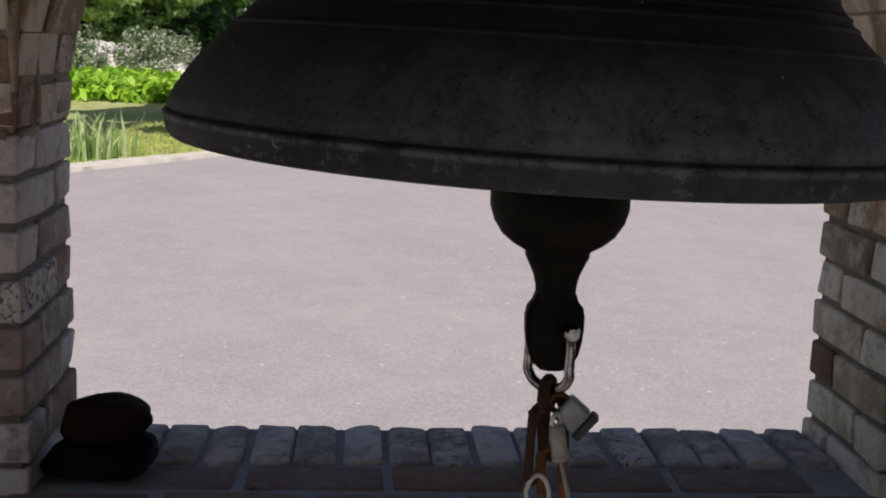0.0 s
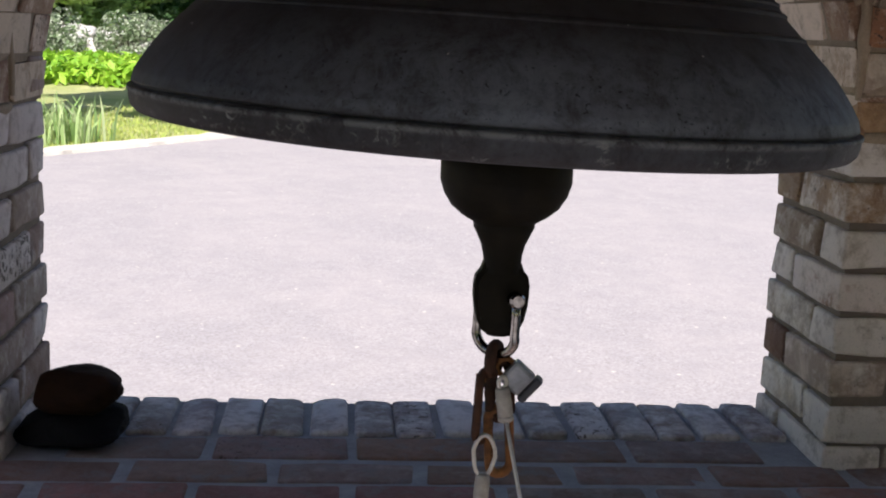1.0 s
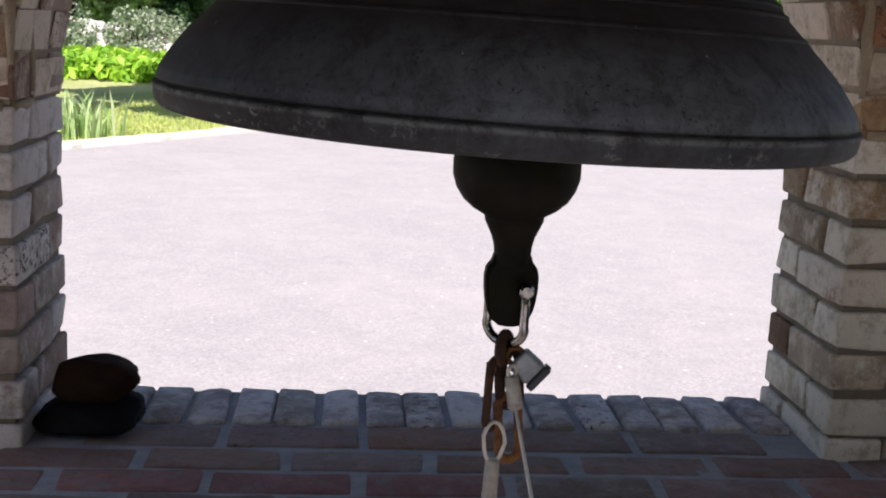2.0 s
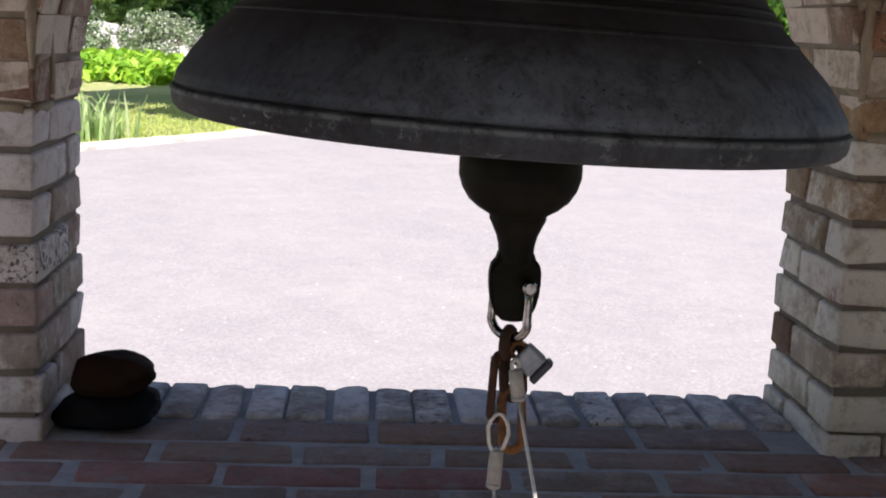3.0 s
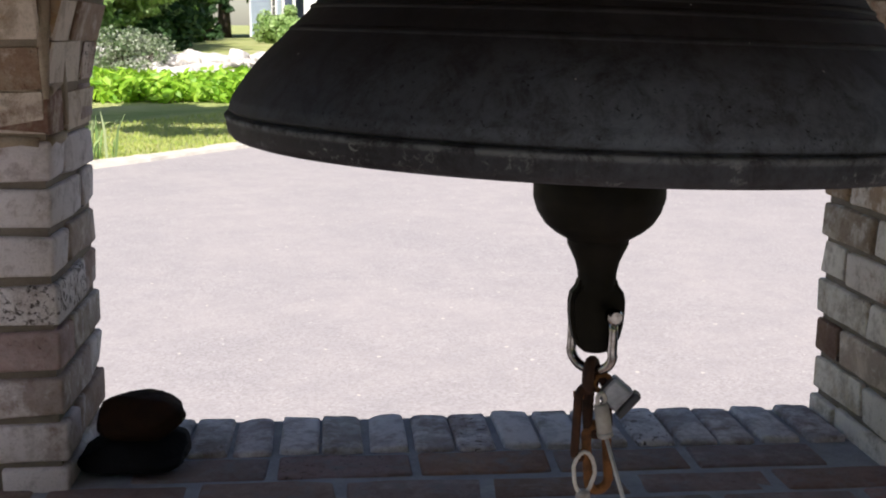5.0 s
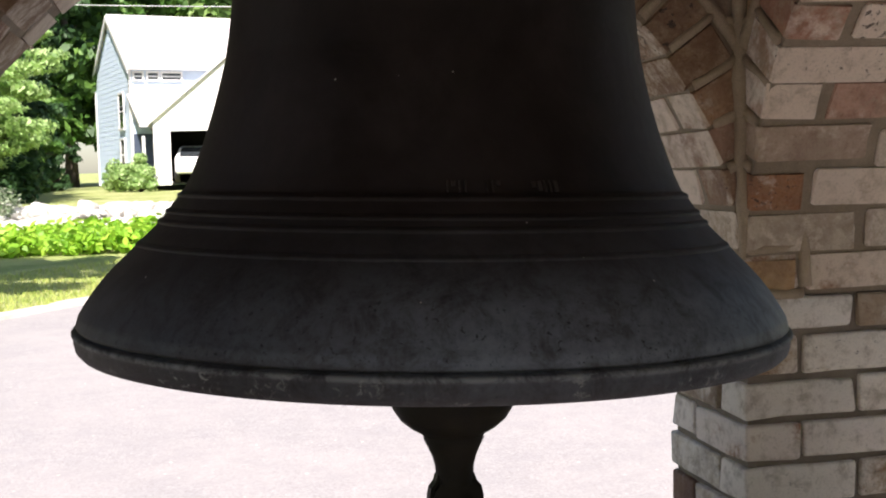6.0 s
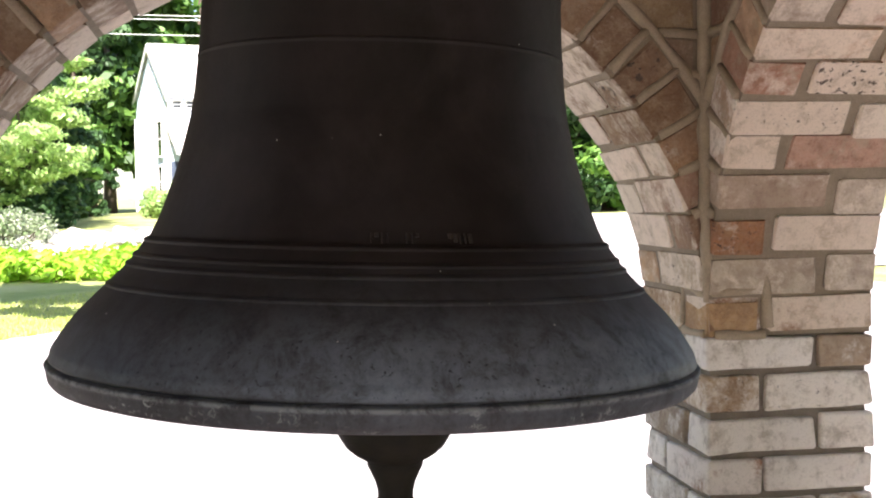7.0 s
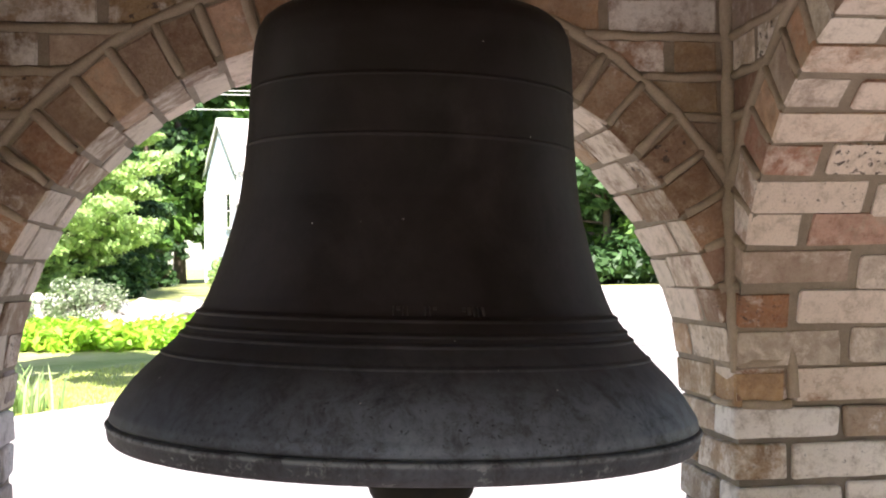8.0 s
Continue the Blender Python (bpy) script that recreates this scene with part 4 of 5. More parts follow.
def ground():
    xs = [-900, -300, -80] + list(range(-40, 44, 4)) + [80, 300, 900]
    ys = [-900, -300, -80, -40, -20, 0, 8] + [18 + 0.5 * k for k in range(25)] + [34, 40, 48, 58, 80, 300, 900]
    sheet("ground", xs, ys, -0.02, M_LAWN, "mown summer lawn with dry patches", "lawn")
    pts = [(-14, 0), (16, 0), (16, 4), (9.8, 12.6), (9.6, 19.6), (1.7, 19.6)]
    pts += [(kerb_x(y), y) for y in (18, 14, 9.63, 8.0)] + [(-9, 6.2), (-14, 5.6)]
    back = [(-14, -16), (16, -16), (16, 0), (-14, 0)]
    tagged(part("road_near", mesh_of("road_near", [(x, y, GROUND) for x, y in back], [(0, 1, 2, 3)], M_ASPHALT), M_ASPHALT), "pale weathered grey asphalt yard in full sun", "asphalt", kind="structure")
    flat_poly("road", pts, GROUND, M_ASPHALT, "pale weathered grey asphalt yard in full sun", "asphalt")
    sheet("road_far", [1.0, 2.5, 4, 5, 7, 9, 11, 14, 20, 40], [19.4 + 0.5 * k for k in range(26)], 0.01, M_ASPHALT, "strip of pale asphalt drive in the distance", "asphalt")
    # pale sandy edging along the lawn, a low step above the asphalt
    r = random.Random(3)
    vs, fs = [], []
    n = 70
    for i in range(n + 1):
        y = 8.0 + 11 * i / n
        w = 0.5 + 0.16 * noise.noise(Vector((y * 0.9, 0, 0))) + r.uniform(-.04, .04)
        x = kerb_x(y) + 0.06 * noise.noise(Vector((y * 1.7, 5, 0))) + r.uniform(-.015, .015)
        z = rise(x, y)
        vs += [(x, y, z - 0.03), (x - 0.02, y + 0.02, z + 0.035), (x - w * 0.5, y + 0.25 * w, z + 0.045 + r.uniform(-.006, .006)), (x - w, y + 0.5 * w, z - 0.025)]
    for i in range(n):
        for k in range(3):
            a = 4 * i + k
            fs.append((a, a + 4, a + 5, a + 1))
    tagged(part("kerb", fix_normals(mesh_of("kerb", vs, fs, M_KERB)), M_KERB), "pale sandy edging between asphalt and lawn", "kerb", kind="structure")


def blades(name, spots, h, w, material, seed, bend=0.3, per=1):
    """Many single leaves, each a bent two-piece strip standing at a spot."""
    r = np.random.default_rng(seed)
    n = len(spots)
    p = np.array(spots, float)
    az = r.uniform(0, 2 * np.pi, n)
    hh = h * r.uniform(0.55, 1.15, n)
    ww = w * r.uniform(0.6, 1.2, n)
    lean = bend * r.uniform(0.2, 1.0, n)
    d = np.stack([np.cos(az), np.sin(az), 0 * az], 1)
    s = np.stack([-np.sin(az), np.cos(az), 0 * az], 1)
    up = np.array([0, 0, 1.0])
    b0 = p - s * (ww / 2)[:, None]
    b1 = p + s * (ww / 2)[:, None]
    mid = p + up * (hh * 0.6)[:, None] + d * (lean * hh * 0.35)[:, None]
    m0, m1 = mid - s * (ww * 0.45)[:, None], mid + s * (ww * 0.45)[:, None]
    tip = p + up * (hh * (1 - 0.25 * lean))[:, None] + d * (lean * hh)[:, None]
    vs = np.stack([b0, b1, m0, m1, tip], 1).reshape(-1, 3)
    fs = []
    for i in range(n):
        k = 5 * i
        fs += [(k, k + 1, k + 3, k + 2), (k + 2, k + 3, k + 4)]
    return mesh_of(name, vs, fs, material)


def leaves(centres, radius, count, size, seed, squash=0.8):
    """Vertices and faces of many small folded leaves scattered in clumps round the centres."""
    r = np.random.default_rng(seed)
    c = np.array(centres, float)
    which = r.integers(0, len(c), count)
    v = r.normal(size=(count, 3))
    v /= np.linalg.norm(v, axis=1)[:, None]
    rad = np.array(radius)[which] if np.ndim(radius) else np.full(count, radius)
    rr = rad * r.uniform(0.45, 1.05, count) ** 0.6
    p = c[which] + v * rr[:, None] * np.array([1, 1, squash])
    nrm = v + r.normal(size=(count, 3)) * 0.55 + np.array([0, 0, 0.5])
    nrm /= np.linalg.norm(nrm, axis=1)[:, None]
    t = r.normal(size=(count, 3))
    t -= nrm * (t * nrm).sum(1)[:, None]
    t /= np.linalg.norm(t, axis=1)[:, None]
    b = np.cross(nrm, t)
    s = size * r.uniform(0.6, 1.3, count)
    q = [p - t * s[:, None], p + b * (s * 0.5)[:, None] - nrm * (s * 0.1)[:, None], p + t * s[:, None] - nrm * (s * 0.25)[:, None], p - b * (s * 0.5)[:, None] - nrm * (s * 0.1)[:, None]]
    vs = np.stack(q, 1).reshape(-1, 3)
    fs = [(4 * i, 4 * i + 1, 4 * i + 2, 4 * i + 3) for i in range(count)]
    return vs, fs


def tree(name, x, y, h, spread, count, size, leaf_m, seed, label, trunk_r=0.22, low=0.25, category="tree", flat=0.62):
    r = random.Random(seed)
    root = tagged(new(name), label, category)
    root.location = (lie(x, y), y, rise(x, y) - 0.04)
    clumps, rads = [], []
    pts = [Vector((0, 0, 0))]
    for i in range(1, 7):
        pts.append(Vector((r.uniform(-.12, .12) * i * 0.3, r.uniform(-.12, .12) * i * 0.3, h * 0.85 * i / 6)))
    vs, fs = tube(pts, [trunk_r * (1 - 0.13 * i) * (1.25 if i == 0 else 1) for i in range(7)], 9)
    vs, fs = [tuple(v) for v in vs], list(fs)
    for i in range(int(13 + h)):
        f = r.uniform(low, 0.95)
        a = r.uniform(0, 2 * math.pi)
        reach = spread * (0.35 + 0.75 * math.sin(math.pi * min(1, (1.08 - f)))) * r.uniform(0.55, 1.1)
        p0 = Vector((0, 0, h * f * 0.82))
        p1 = p0 + Vector((math.cos(a) * reach, math.sin(a) * reach, h * r.uniform(0.02, 0.14)))
        lv, lf = tube([p0, p0.lerp(p1, 0.5) + Vector((0, 0, 0.04 * h)), p1], [trunk_r * 0.35 * (1.1 - f), trunk_r * 0.2 * (1.1 - f), 0.012], 6)
        o = len(vs)
        vs += [tuple(v) for v in lv]
        fs += [tuple(k + o for k in q) for q in lf]
        for s in (0.5, 0.78, 1.0):
            c = p0.lerp(p1, s) + Vector((r.uniform(-.4, .4), r.uniform(-.4, .4), r.uniform(-.3, .4)))
            clumps.append(tuple(c))
            rads.append(spread * r.uniform(0.16, 0.32))
    part("trunk", fix_normals(mesh_of("trunk", vs, fs, M_BARK, True)), M_BARK, root)
    lv, lf = leaves(clumps, rads, count, size, seed, flat)
    part("crown", mesh_of("crown", lv, lf, leaf_m), leaf_m, root)
    return root


def shrub(name, x, y, w, h, count, size, leaf_m, seed, label, group=""):
    r = random.Random(seed)
    root = tagged(new(name), label, "shrub", group)
    root.location = (lie(x, y), y, rise(x, y) - 0.03)
    vs, fs = [], []
    cl, rd = [], []
    for i in range(20):
        a, k = r.uniform(0, 6.28), r.uniform(0.1, 1)
        c = Vector((math.cos(a) * w / 2 * k * 0.75, math.sin(a) * w / 2 * k * 0.75, h * r.uniform(0.14, 0.85) * (1.1 - 0.35 * k)))
        lv, lf = tube([(0, 0, 0), c * 0.6, c], [0.03, 0.02, 0.008], 5)
        o = len(vs)
        vs += [tuple(v) for v in lv]
        fs += [tuple(q + o for q in f) for f in lf]
        cl.append(tuple(c))
        rd.append(min(w, h) * r.uniform(0.2, 0.3))
    part("stems", fix_normals(mesh_of("stems", vs, fs, M_BARK, True)), M_BARK, root)
    lv, lf = leaves(cl, rd, count, size, seed, 0.85)
    part("foliage", mesh_of("foliage", lv, lf, leaf_m), leaf_m, root)
    return root


def house():
    """Two-storey house end-on with a long roof, lean-to porch and an open garage in front."""
    root = tagged(new("house"), "white two-storey house with pale roof, porch and open garage", "house")
    root.matrix_world = pose(-4.0, 50, 0.5, 0, 0, 15)
    X0, L, DEP, EAVE, RIDGE = 0.75, 16.0, 7.4, 5.15, 7.6
    t = 0.2
    # walls: local x along the ridge, y away; the front wall at y = 0
    bm = boxed(X0, L, 0, t, 0, EAVE)
    box(bm, X0, L, DEP - t, DEP, 0, EAVE)
    box(bm, L - t, L, t, DEP - t, 0, EAVE)
    part("wall", bm, M_SIDING, root, "pale clapboard wall")
    bm = bmesh.new()
    v = [bm.verts.new((x, y, z)) for x in (X0, X0 + t) for y, z in ((t, 0), (DEP - t, 0), (DEP - t, EAVE), (DEP / 2, RIDGE - 0.15), (t, EAVE))]
    bm.faces.new(v[:5]); bm.faces.new(v[5:])
    for i in range(5):
        bm.faces.new((v[i], v[(i + 1) % 5], v[5 + (i + 1) % 5], v[5 + i]))
    bmesh.ops.recalc_face_normals(bm, faces=bm.faces)
    gable = part("wall", bm, M_SIDING, root, "pale blue clapboard gable end")
    # clapboards on the gable end
    for k in range(30):
        z = 0.1 + k * 0.22
        half = DEP / 2 if z < EAVE else DEP / 2 * max(0.0, (RIDGE - z) / (RIDGE - EAVE)) - 0.15
        if half < 0.3:
            break
        vs = [(X0 - 0.01, DEP / 2 - half, z), (X0 - 0.01, DEP / 2 + half, z), (X0 - 0.002, DEP / 2 + half, z + 0.22), (X0 - 0.002, DEP / 2 - half, z + 0.22), (X0, DEP / 2 - half, z), (X0, DEP / 2 + half, z)]
        part("clapboard", fix_normals(mesh_of("clapboard", vs, [(0, 1, 2, 3), (0, 4, 5, 1)], M_SIDING)), M_SIDING, gable)
    for yy in (0.0, DEP):
        part("corner_board", boxed(X0 - 0.05, X0 + 0.05, yy - 0.09, yy + 0.09, 0, EAVE), M_TRIM, root)
    # roofs: front slope, back slope
    for s in (0, 1):
        bm = bmesh.new()
        y0, y1 = (-0.35, DEP / 2) if s == 0 else (DEP + 0.35, DEP / 2)
        drop = (RIDGE - EAVE) / (DEP / 2) * 0.35
        a = [(X0 - 0.12, y0, EAVE - drop), (L + 0.35, y0, EAVE - drop), (L + 0.35, y1, RIDGE), (X0 - 0.12, y1, RIDGE)]
        lo = [bm.verts.new(p) for p in a]
        hi = [bm.verts.new((p[0], p[1], p[2] + 0.16)) for p in a]
        bm.faces.new(lo); bm.faces.new(hi)
        for i in range(4):
            bm.faces.new((lo[i], lo[(i + 1) % 4], hi[(i + 1) % 4], hi[i]))
        bmesh.ops.recalc_face_normals(bm, faces=bm.faces)
        part("roof", bm, M_ROOF, root)
        # rake boards
        bm = bmesh.new()
        q = [(X0 - 0.17, y0, EAVE - drop - 0.16), (X0 - 0.17, y1, RIDGE - 0.16), (X0 - 0.17, y1, RIDGE + 0.1), (X0 - 0.17, y0, EAVE - drop + 0.1)]
        lo = [bm.verts.new(p) for p in q]
        hi = [bm.verts.new((p[0] + 0.05, p[1], p[2])) for p in q]
        bm.faces.new(lo); bm.faces.new(hi)
        for i in range(4):
            bm.faces.new((lo[i], lo[(i + 1) % 4], hi[(i + 1) % 4], hi[i]))
        bmesh.ops.recalc_face_normals(bm, faces=bm.faces)
        part("rake_board", bm, M_TRIM, root)

    def window(x, y, z, w, h, face):
        """A window on the gable end (face 'x') or front (face 'y')."""
        fr = new("window")
        fr.parent = root
        fr.matrix_local = pose(x, y, z, 0, 0, -90 if face == "x" else 0)
        f = 0.08
        for nm, a in (("frame", (-w / 2 - f, w / 2 + f, -0.06, 0.0, h / 2, h / 2 + f)), ("frame", (-w / 2 - f, w / 2 + f, -0.08, 0.0, -h / 2 - f, -h / 2)), ("frame", (-w / 2 - f, -w / 2, -0.06, 0, -h / 2, h / 2)), ("frame", (w / 2, w / 2 + f, -0.06, 0, -h / 2, h / 2)), ("bar", (-w / 2, w / 2, -0.045, -0.005, -0.03, 0.03))):
            part(nm, boxed(*a), M_TRIM, fr)
        part("pane", boxed(-w / 2, w / 2, -0.03, -0.01, -h / 2, h / 2), M_GLASS, fr)
        return fr
    window(X0 - 0.03, 1.6, 3.25, 0.9, 1.5, "x")
    window(X0 - 0.03, 1.6, 1.35, 0.8, 1.3, "x")
    for wx, ww in ((0.36, 0.34), (0.99, 0.42), (1.8, 0.8)):
        window(X0 + wx, -0.03, 4.66, ww, 0.28, "y")
    # porch lean-to
    px0, px1, py = X0, X0 + 2.4, -1.9
    bm = bmesh.new()
    a = [(px0 - 0.15, py - 0.25, 2.4), (6.0, py - 0.25, 2.4), (6.0, 0.0, 3.75), (px0 - 0.15, 0.0, 3.75)]
    lo = [bm.verts.new(p) for p in a]
    hi = [bm.verts.new((p[0], p[1], p[2] + 0.14)) for p in a]
    bm.faces.new(lo); bm.faces.new(hi)
    for i in range(4):
        bm.faces.new((lo[i], lo[(i + 1) % 4], hi[(i + 1) % 4], hi[i]))
    bmesh.ops.recalc_face_normals(bm, faces=bm.faces)
    part("porch_roof", bm, M_ROOF, root)
    part("door", boxed(X0 + 0.35, X0 + 1.3, -0.07, -0.005, 0.15, 2.2), M_DOOR, root, "slate blue entrance door")
    part("porch_wall", boxed(X0 + 0.02, X0 + 2.3, -0.04, -0.004, 0.1, 2.2), M_DOOR, root)
    part("porch_post", boxed(px0, px0 + 0.12, py, py + 0.12, 0, 2.05), M_TRIM, root)
    part("porch_floor", boxed(px0, px1, py, 0, 0, 0.15), M_TRIM, root)
    # garage with a gable towards the road and an open door
    gx0, gx1, gy0, gy1 = 0.55, 6.36, -4.7, -0.1
    ow0, ow1, oh = 1.2, 5.75, 2.12
    gm = (gx0 + gx1) / 2
    square = pose(gx0, gy0, 0, 0, 0, -15) @ pose(-gx0, -gy0, 0)
    bm = boxed(gx0, ow0, gy0, gy0 + t, 0, 2.5)
    box(bm, ow1, gx1, gy0, gy0 + t, 0, 2.5)
    box(bm, ow0, ow1, gy0, gy0 + t, oh, 2.5)
    v = [bm.verts.new((x, y, z)) for y in (gy0, gy0 + t) for x, z in ((gx0, 2.5), (gx1, 2.5), (gm, 4.9))]
    bm.faces.new(v[:3]); bm.faces.new(v[3:])
    for i in range(3):
        bm.faces.new((v[i], v[(i + 1) % 3], v[3 + (i + 1) % 3], v[3 + i]))
    bmesh.ops.recalc_face_normals(bm, faces=bm.faces)
    part("garage_front", bm, M_TRIM, root, "white painted garage front", m=square)
    part("garage_wall", boxed(gx0, gx0 + t, gy0 + t, gy1, 0, 2.5), M_SIDING, root, m=square)
    part("garage_wall", boxed(gx1 - t, gx1, gy0 + t, gy1, 0, 2.5), M_SIDING, root, m=square)
    part("garage_back", boxed(gx0 + t, gx1 - t, gy1 - 0.2, gy1 - 0.1, 0, 2.5), M_DARK, root, m=square)
    part("garage_ceiling", boxed(gx0 + t, gx1 - t, gy0 + t, gy1 - 0.2, 2.4, 2.5), M_DARK, root, m=square)
    part("garage_floor", boxed(gx0 + t, gx1 - t, gy0 + t, gy1 - 0.2, 0.02, 0.08), M_DARK, root, m=square)
    for s in (-1, 1):
        bm = bmesh.new()
        xe = gm + s * ((gx1 - gx0) / 2 + 0.2)
        ze = 2.5 - 0.2 * 0.83
        a = [(xe, gy0 - 0.15, ze), (gm, gy0 - 0.15, 4.94), (gm, 1.2, 4.94), (xe, 1.2, ze)]
        lo = [bm.verts.new(p) for p in a]
        hi = [bm.verts.new((p[0], p[1], p[2] + 0.09)) for p in a]
        bm.faces.new(lo); bm.faces.new(hi)
        for i in range(4):
            bm.faces.new((lo[i], lo[(i + 1) % 4], hi[(i + 1) % 4], hi[i]))
        bmesh.ops.recalc_face_normals(bm, faces=bm.faces)
        part("garage_roof", bm, M_ROOF, root, m=square)
    return root


def car():
    """A white car parked nose out in the garage."""
    root = tagged(new("car"), "white car parked in the open garage", "car")
    root.matrix_world = pose(-4.0, 50, 0.59, 0, 0, 15) @ pose(0.55, -4.7, 0, 0, 0, -15) @ pose(1.65, 1.6, 0)
    prof = [(-2.1, 0.35), (-2.15, 0.6), (-2.0, 0.85), (-1.1, 0.98), (-0.5, 1.42), (0.3, 1.5), (1.2, 1.42), (1.9, 0.98), (2.1, 0.85), (2.1, 0.35)]
    bm = bmesh.new()
    f = bm.faces.new([bm.verts.new((-0.85, y, z)) for y, z in prof])
    r = bmesh.ops.extrude_face_region(bm, geom=[f])
    bmesh.ops.translate(bm, vec=(1.7, 0, 0), verts=[q for q in r["geom"] if isinstance(q, bmesh.types.BMVert)])
    for q in bm.verts:
        if q.co.z > 1.2:
            q.co.x *= 0.78
    bmesh.ops.recalc_face_normals(bm, faces=bm.faces)
    bmesh.ops.bevel(bm, geom=list(bm.edges), offset=0.06, segments=2, affect="EDGES")
    part("body", bm, M_CARPAINT, root)
    bm = bmesh.new()
    bm.faces.new([bm.verts.new(p) for p in ((-0.68, -1.05, 1.03), (0.68, -1.05, 1.03), (0.58, -0.58, 1.385), (-0.58, -0.58, 1.385))])
    part("windscreen", bm, M_GLASS, root, m=pose(0, -0.03, 0.02))
    for x in (-0.8, 0.8):
        for y in (-1.35, 1.35):
            vs, fs = tube([(x - 0.1, y, 0.32), (x + 0.1, y, 0.32)], 0.31, 18)
            part("wheel", fix_normals(mesh_of("wheel", vs, fs, M_RUBBER)), M_RUBBER, root)


def stone_row():
    """Dry pale stones and boulders behind the planting."""
    r = random.Random(21)
    meshes = []
    for i in range(6):
        bm = fieldstone("rock", 0.5, 0.4, 0.34, 40 + i, 0.8)
        me = bpy.data.meshes.new("rock")
        bm.to_mesh(me)
        bm.free()
        me.materials.append(M_PALEROCK)
        me.shade_smooth()
        meshes.append(me)
    for i in range(170):
        x = -11.0 + (i // 2) * 0.155 + r.uniform(-.06, .06)
        layer = i % 2
        y = 23.4 + layer * 0.35 + r.uniform(-.15, .15)
        k = r.uniform(0.42, 0.78) * (0.85 if layer else 1)
        ob = new("rock", meshes[r.randrange(6)])
        ob.matrix_world = pose(lie(x, y), y, rise(x, y) + 0.16 * k + 0.27 * layer, r.uniform(-14, 14), r.uniform(-14, 14), r.uniform(0, 360)) @ Matrix.Diagonal((k, k * 0.9, k * r.uniform(0.7, 1.1), 1))
        tagged(ob, "pale sunlit rubble stone in a dry stone row", "rock", "stone row behind the planting")
    for x, y, k in ((-6.9, 25.0, 0.9), (-6.1, 25.6, 0.7), (-7.8, 25.2, 1.0), (-9.0, 25.3, 1.1)):
        ob = new("boulder", meshes[int(k * 10) % 6])
        ob.matrix_world = pose(lie(x, y), y, rise(x, y) + 0.28 * k, 5, -8, 40 * k) @ Matrix.Diagonal((k, k, k, 1))
        tagged(ob, "large pale boulder beside the lawn", "rock", "large boulders")


def planting():
    r = random.Random(9)
    spots = []
    for _ in range(3600):
        y = r.uniform(20.3, 22.4)
        x = r.uniform(-12, 3.5)
        spots.append((lie(x, y), y, rise(x, y) - 0.02 + (0.25 + 0.12 * noise.noise(Vector((x * 1.4, y * 1.4, 0)))) * r.random()))
    vs, fs = leaves([(x, y, z + 0.1) for x, y, z in spots], 0.16, 15000, 0.12, 77, 0.9)
    ob = part("hosta_bed", mesh_of("hosta_bed", vs, fs, M_HOSTA), M_HOSTA)
    tagged(ob, "bed of bright green leafy ground plants", "plants", kind="stuff")
    spots = []
    for _ in range(24000):
        y = 9.5 + 11.0 * r.random() ** 1.2
        x = kerb_x(y) - 0.35 - 4.6 * r.random() ** 1.2
        spots.append((x, y, rise(x, y) - 0.03))
    ob = part("grass", blades("grass", spots, 0.07, 0.012, M_GRASS, 4, 0.8), M_GRASS)
    tagged(ob, "short lawn grass blades in sun and shade", "grass", kind="stuff")
    # tall iris-like leaves near the edging
    for cx, cy, n, s in ((-4.05, 11.0, 90, 1), (-3.75, 11.35, 60, 2), (-4.45, 10.8, 90, 3)):
        sp = [(cx + r.gauss(0, .16), cy + r.gauss(0, .16), rise(cx, cy) - 0.03) for _ in range(n)]
        ob = part("iris_clump", blades("iris_clump", sp, 0.55, 0.032, M_IRIS, s, 0.6), M_GRASS)
        tagged(ob, "clump of tall upright green blade leaves", "plant", "tall leaf clumps", "stuff")
    for i, (x, y, w, h) in enumerate(((-6.2, 23.4, 2.0, 1.2), (-7.6, 23.0, 2.2, 1.3), (-9.4, 23.4, 2.4, 1.5))):
        shrub("flowering_shrub", x, y, w, h, 4200, 0.05, M_WHITEPETAL, 60 + i, "loose shrub with pale flowers among the stones", "flowering shrubs")
    for i in range(14):
        dark = i % 3 != 0
        shrub("thicket_shrub", -14.2 + 0.52 * i + r.uniform(-.3, .3), 28.2 + 0.62 * i + r.uniform(-.8, .8), 2.6, 1.3 + 0.9 * r.random(), 3400, 0.11, M_LEAFDARK if dark else M_LEAFLIGHT, 300 + i, "dark green shrub under the trees" if dark else "leafy light green shrub at the edge of the trees", "thicket beside the lawn")
    for i, (x, y, w, h) in enumerate(((-5.3, 45.8, 1.3, 1.3), (-4.5, 45.3, 1.1, 1.5))):
        shrub("foundation_shrub", x, y, w, h, 5200, 0.085, M_LEAFLIGHT, 90 + i, "rounded light green shrub by the porch", "shrubs by the porch")


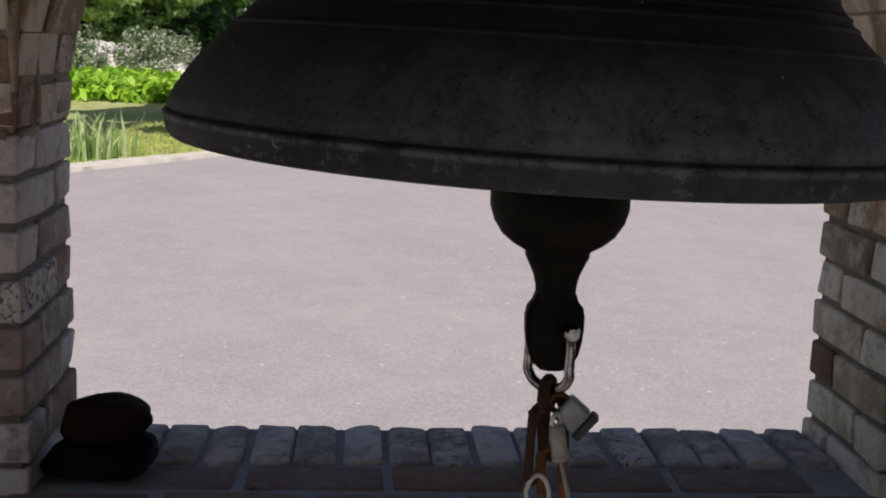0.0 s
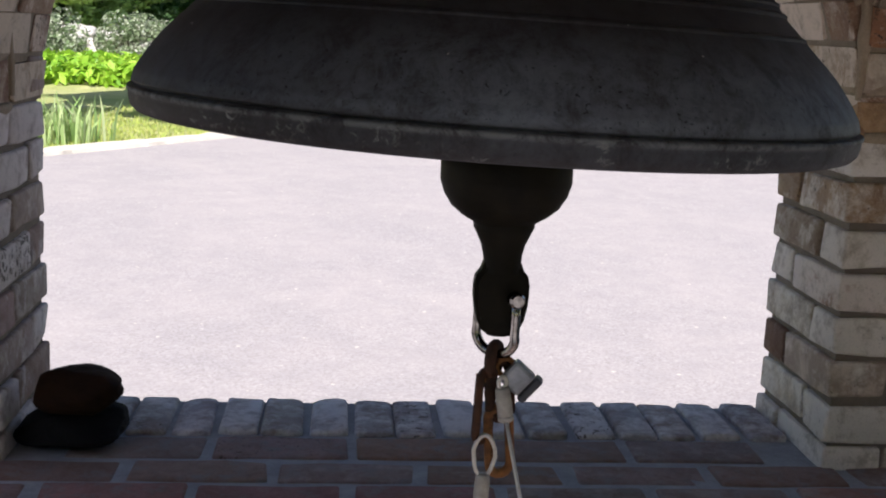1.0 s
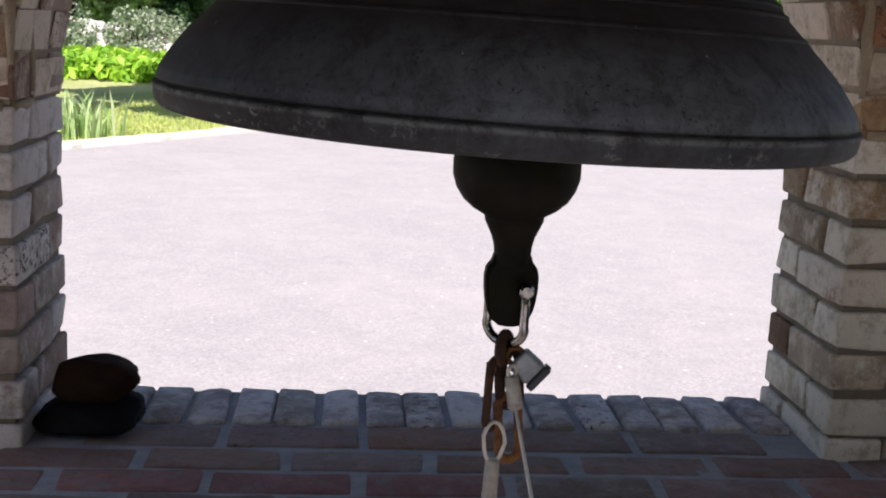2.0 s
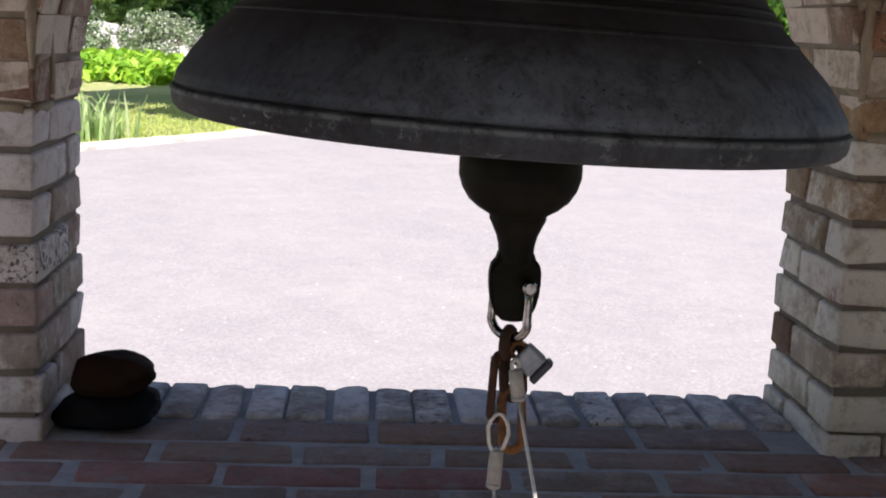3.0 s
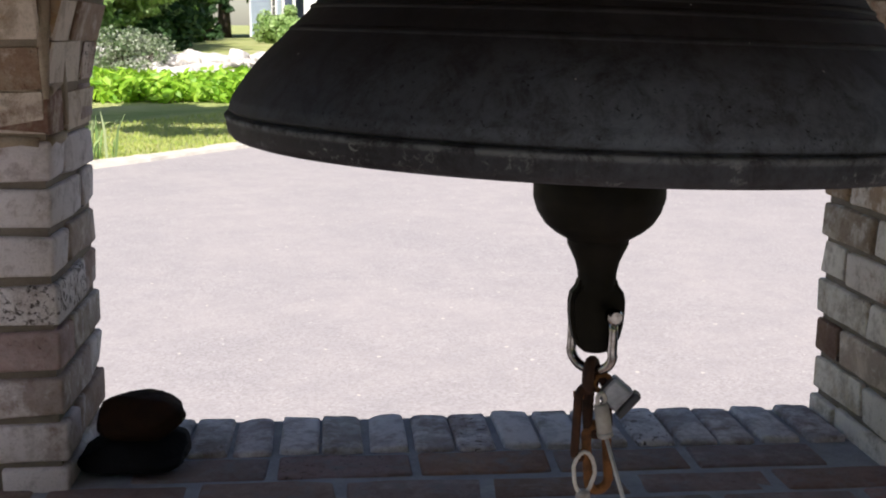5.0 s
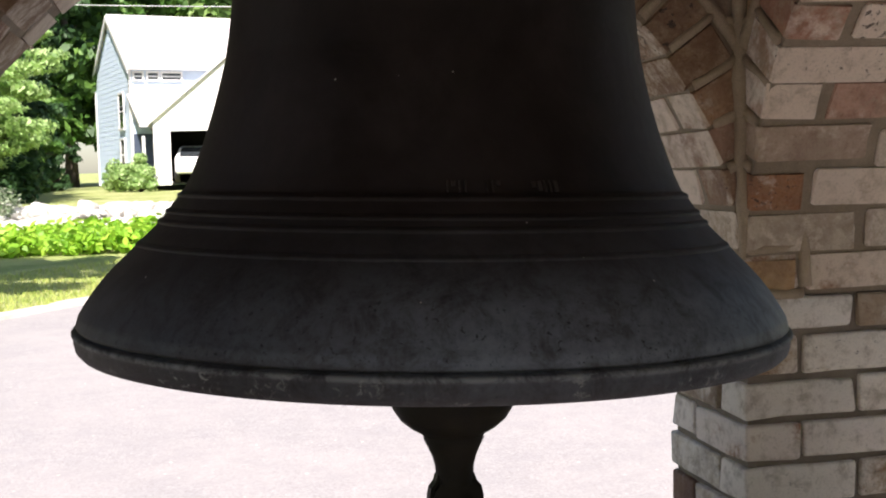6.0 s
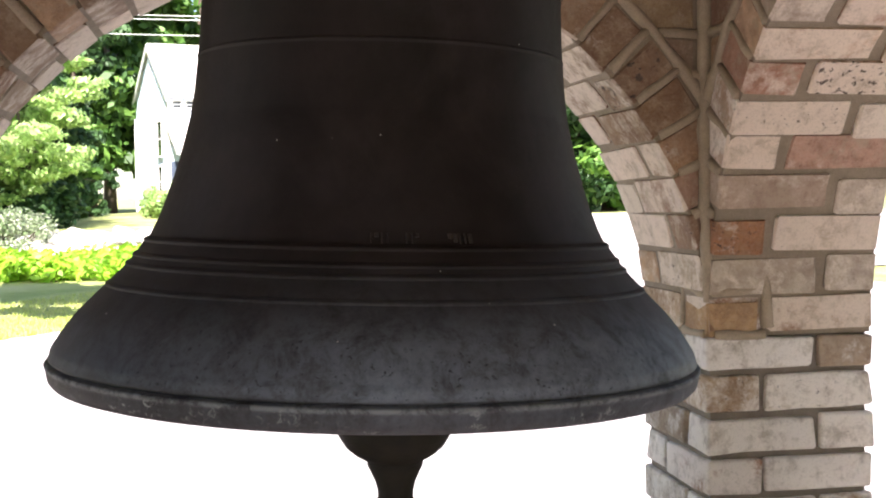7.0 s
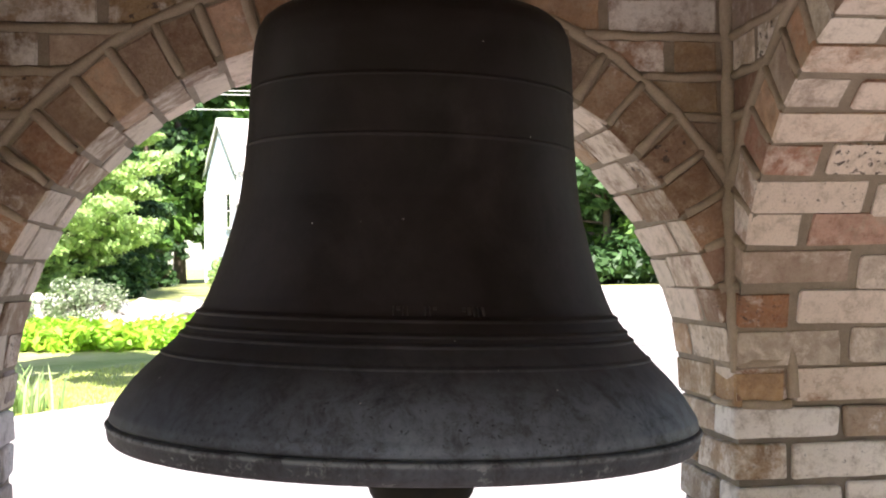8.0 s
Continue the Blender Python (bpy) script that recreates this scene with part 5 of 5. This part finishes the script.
def trees():
    lab = "broad leafy tree in full summer leaf"
    spec = [(-9.9, 29.5, 6.2, 3.0, 15000, 0.11, M_LEAFLIGHT, 0.12), (-12.4, 28, 7.5, 3.4, 13000, 0.11, M_LEAFLIGHT, 0.1), (-8.3, 35, 6.4, 2.6, 13000, 0.11, M_LEAFLIGHT, 0.1), (-10.2, 36, 8.5, 3.0, 14000, 0.12, M_LEAFLIGHT, 0.3), (-10.6, 38, 9, 3.2, 12000, 0.16, M_LEAFDARK, 0.03), (-8.9, 40.5, 5, 2.0, 11000, 0.15, M_LEAFDARK, 0.02), (-8.9, 47.5, 2.8, 1.2, 6000, 0.13, M_LEAF, 0.02), (-8.6, 51.5, 2.4, 0.9, 4000, 0.13, M_LEAFDARK, 0.02), (-12.5, 33.5, 8, 3, 12000, 0.16, M_LEAFDARK, 0.02),
            (-11.6, 44, 14, 3.6, 14000, 0.2, M_LEAF, 0.06), (-14, 38, 15, 5, 12000, 0.22, M_LEAF, 0.05), (-11.0, 49, 13, 2.8, 12000, 0.2, M_LEAFDARK, 0.03), (-10.4, 58, 15, 3.4, 12000, 0.25, M_LEAFDARK, 0.03), (-13.5, 47, 16, 4.5, 12000, 0.24, M_LEAFDARK, 0.03), (-17, 30, 11, 4.5, 9000, 0.2, M_LEAF, 0.05)]
    for i, (x, y, h, s, n, sz, lm, low) in enumerate(spec):
        tree("tree", x, y, h, s, n, sz, lm, 100 + i, lab if lm is not M_LEAFDARK else "dark green conifer-like tree behind the leafy ones", 0.1 if lm is M_LEAFLIGHT else 0.2, low, flat=0.3 if lm is M_LEAFLIGHT else 0.62)
    for i, (x, y, h) in enumerate(((-17, 66, 17), (-9, 60, 17), (-12, 67, 18), (-5, 70, 19), (2, 70, 18), (8, 74, 20), (15, 70, 18))):
        tree("tree", x, y, h, 5.5, 16000, 0.34, M_LEAF if i % 2 else M_LEAFLIGHT, 130 + i, "tall tree behind the house", 0.3, 0.15)
    for i, (x, y, h) in enumerate(((9.3, 37, 8), (12.5, 38, 9), (7.2, 41, 9), (16, 36, 10), (8.2, 36, 4.5), (10.5, 36, 5))):
        tree("tree", x, y, h, 3.6, 8000, 0.18, M_LEAFDARK if i % 2 == 0 else M_LEAF, 150 + i, "dense green tree beyond the drive", 0.25, 0.03)
    tree("tree", -5.2, 12.0, 9.0, 2.0, 10000, 0.17, M_LEAF, 170, "tall shade tree beside the lawn", 0.22, 0.58)
    # unseen trees to the east and south, added to block sky and bounced light
    for i, (x, y, h) in enumerate(((4.2, -4.2, 6.5), (4.25, -2.2, 7), (4.7, -6.8, 6.5), (-9, -15, 9), (-3.5, -17, 10), (2.5, -16, 9), (8.5, -15, 10), (-15, -10, 9), (14.5, -9, 9))):
        tree("tree", x, y, h, 4.2 if i > 2 else 2.3, 6000 if i > 2 else 13000, 0.22, M_LEAF if i % 2 else M_LEAFDARK, 180 + i, "broad green tree out of view, added to cut light on the bell house", 0.25, 0.05)


def wires():
    for z, y in ((8.78, 47), (8.62, 47), (8.05, 47.4)):
        pts = [(x, y, z - 0.35 + 0.0009 * (x - 3) ** 2) for x in range(-40, 42, 4)]
        vs, fs = tube(pts, 0.022, 6)
        ob = part("utility_wire", fix_normals(mesh_of("utility_wire", vs, fs, M_WIRE, True)), M_WIRE)
        tagged(ob, "thin pale overhead utility wire", "wire", "utility wires")
    for x in (-40, 40):
        vs, fs = tube([(x, 47.2, GROUND - 0.1), (x, 47.2, 10.6)], [0.16, 0.12], 12)
        tagged(part("utility_pole", fix_normals(mesh_of("utility_pole", vs, fs, M_BARK, True)), M_BARK), "wooden pole carrying the wires", "pole", "utility poles")


ground()
bell()
tackle(clapper())
house()
car()
stone_row()
planting()
trees()
wires()
for rx, ry, rz, seed, x, y, z, tilt, turn, lab in ((0.086, 0.066, 0.033, 3, -1.207, 0.09, 0.0275, -3, -14, "flat black fieldstone lying on the brick floor"), (0.067, 0.055, 0.0385, 8, -1.199, 0.09, 0.0835, 4, 10, "dark brown squared fieldstone stacked on a flatter stone")):
    ob = part("fieldstone", river_stone(rx, ry, rz, seed), M_STONE if seed == 8 else M_BLACKSTONE, smooth=True)
    ob.matrix_world = pose(x, y, z, 0, tilt, turn)
    tagged(ob, lab, "stone", "stacked fieldstones")
brick_floor()
bell_house()
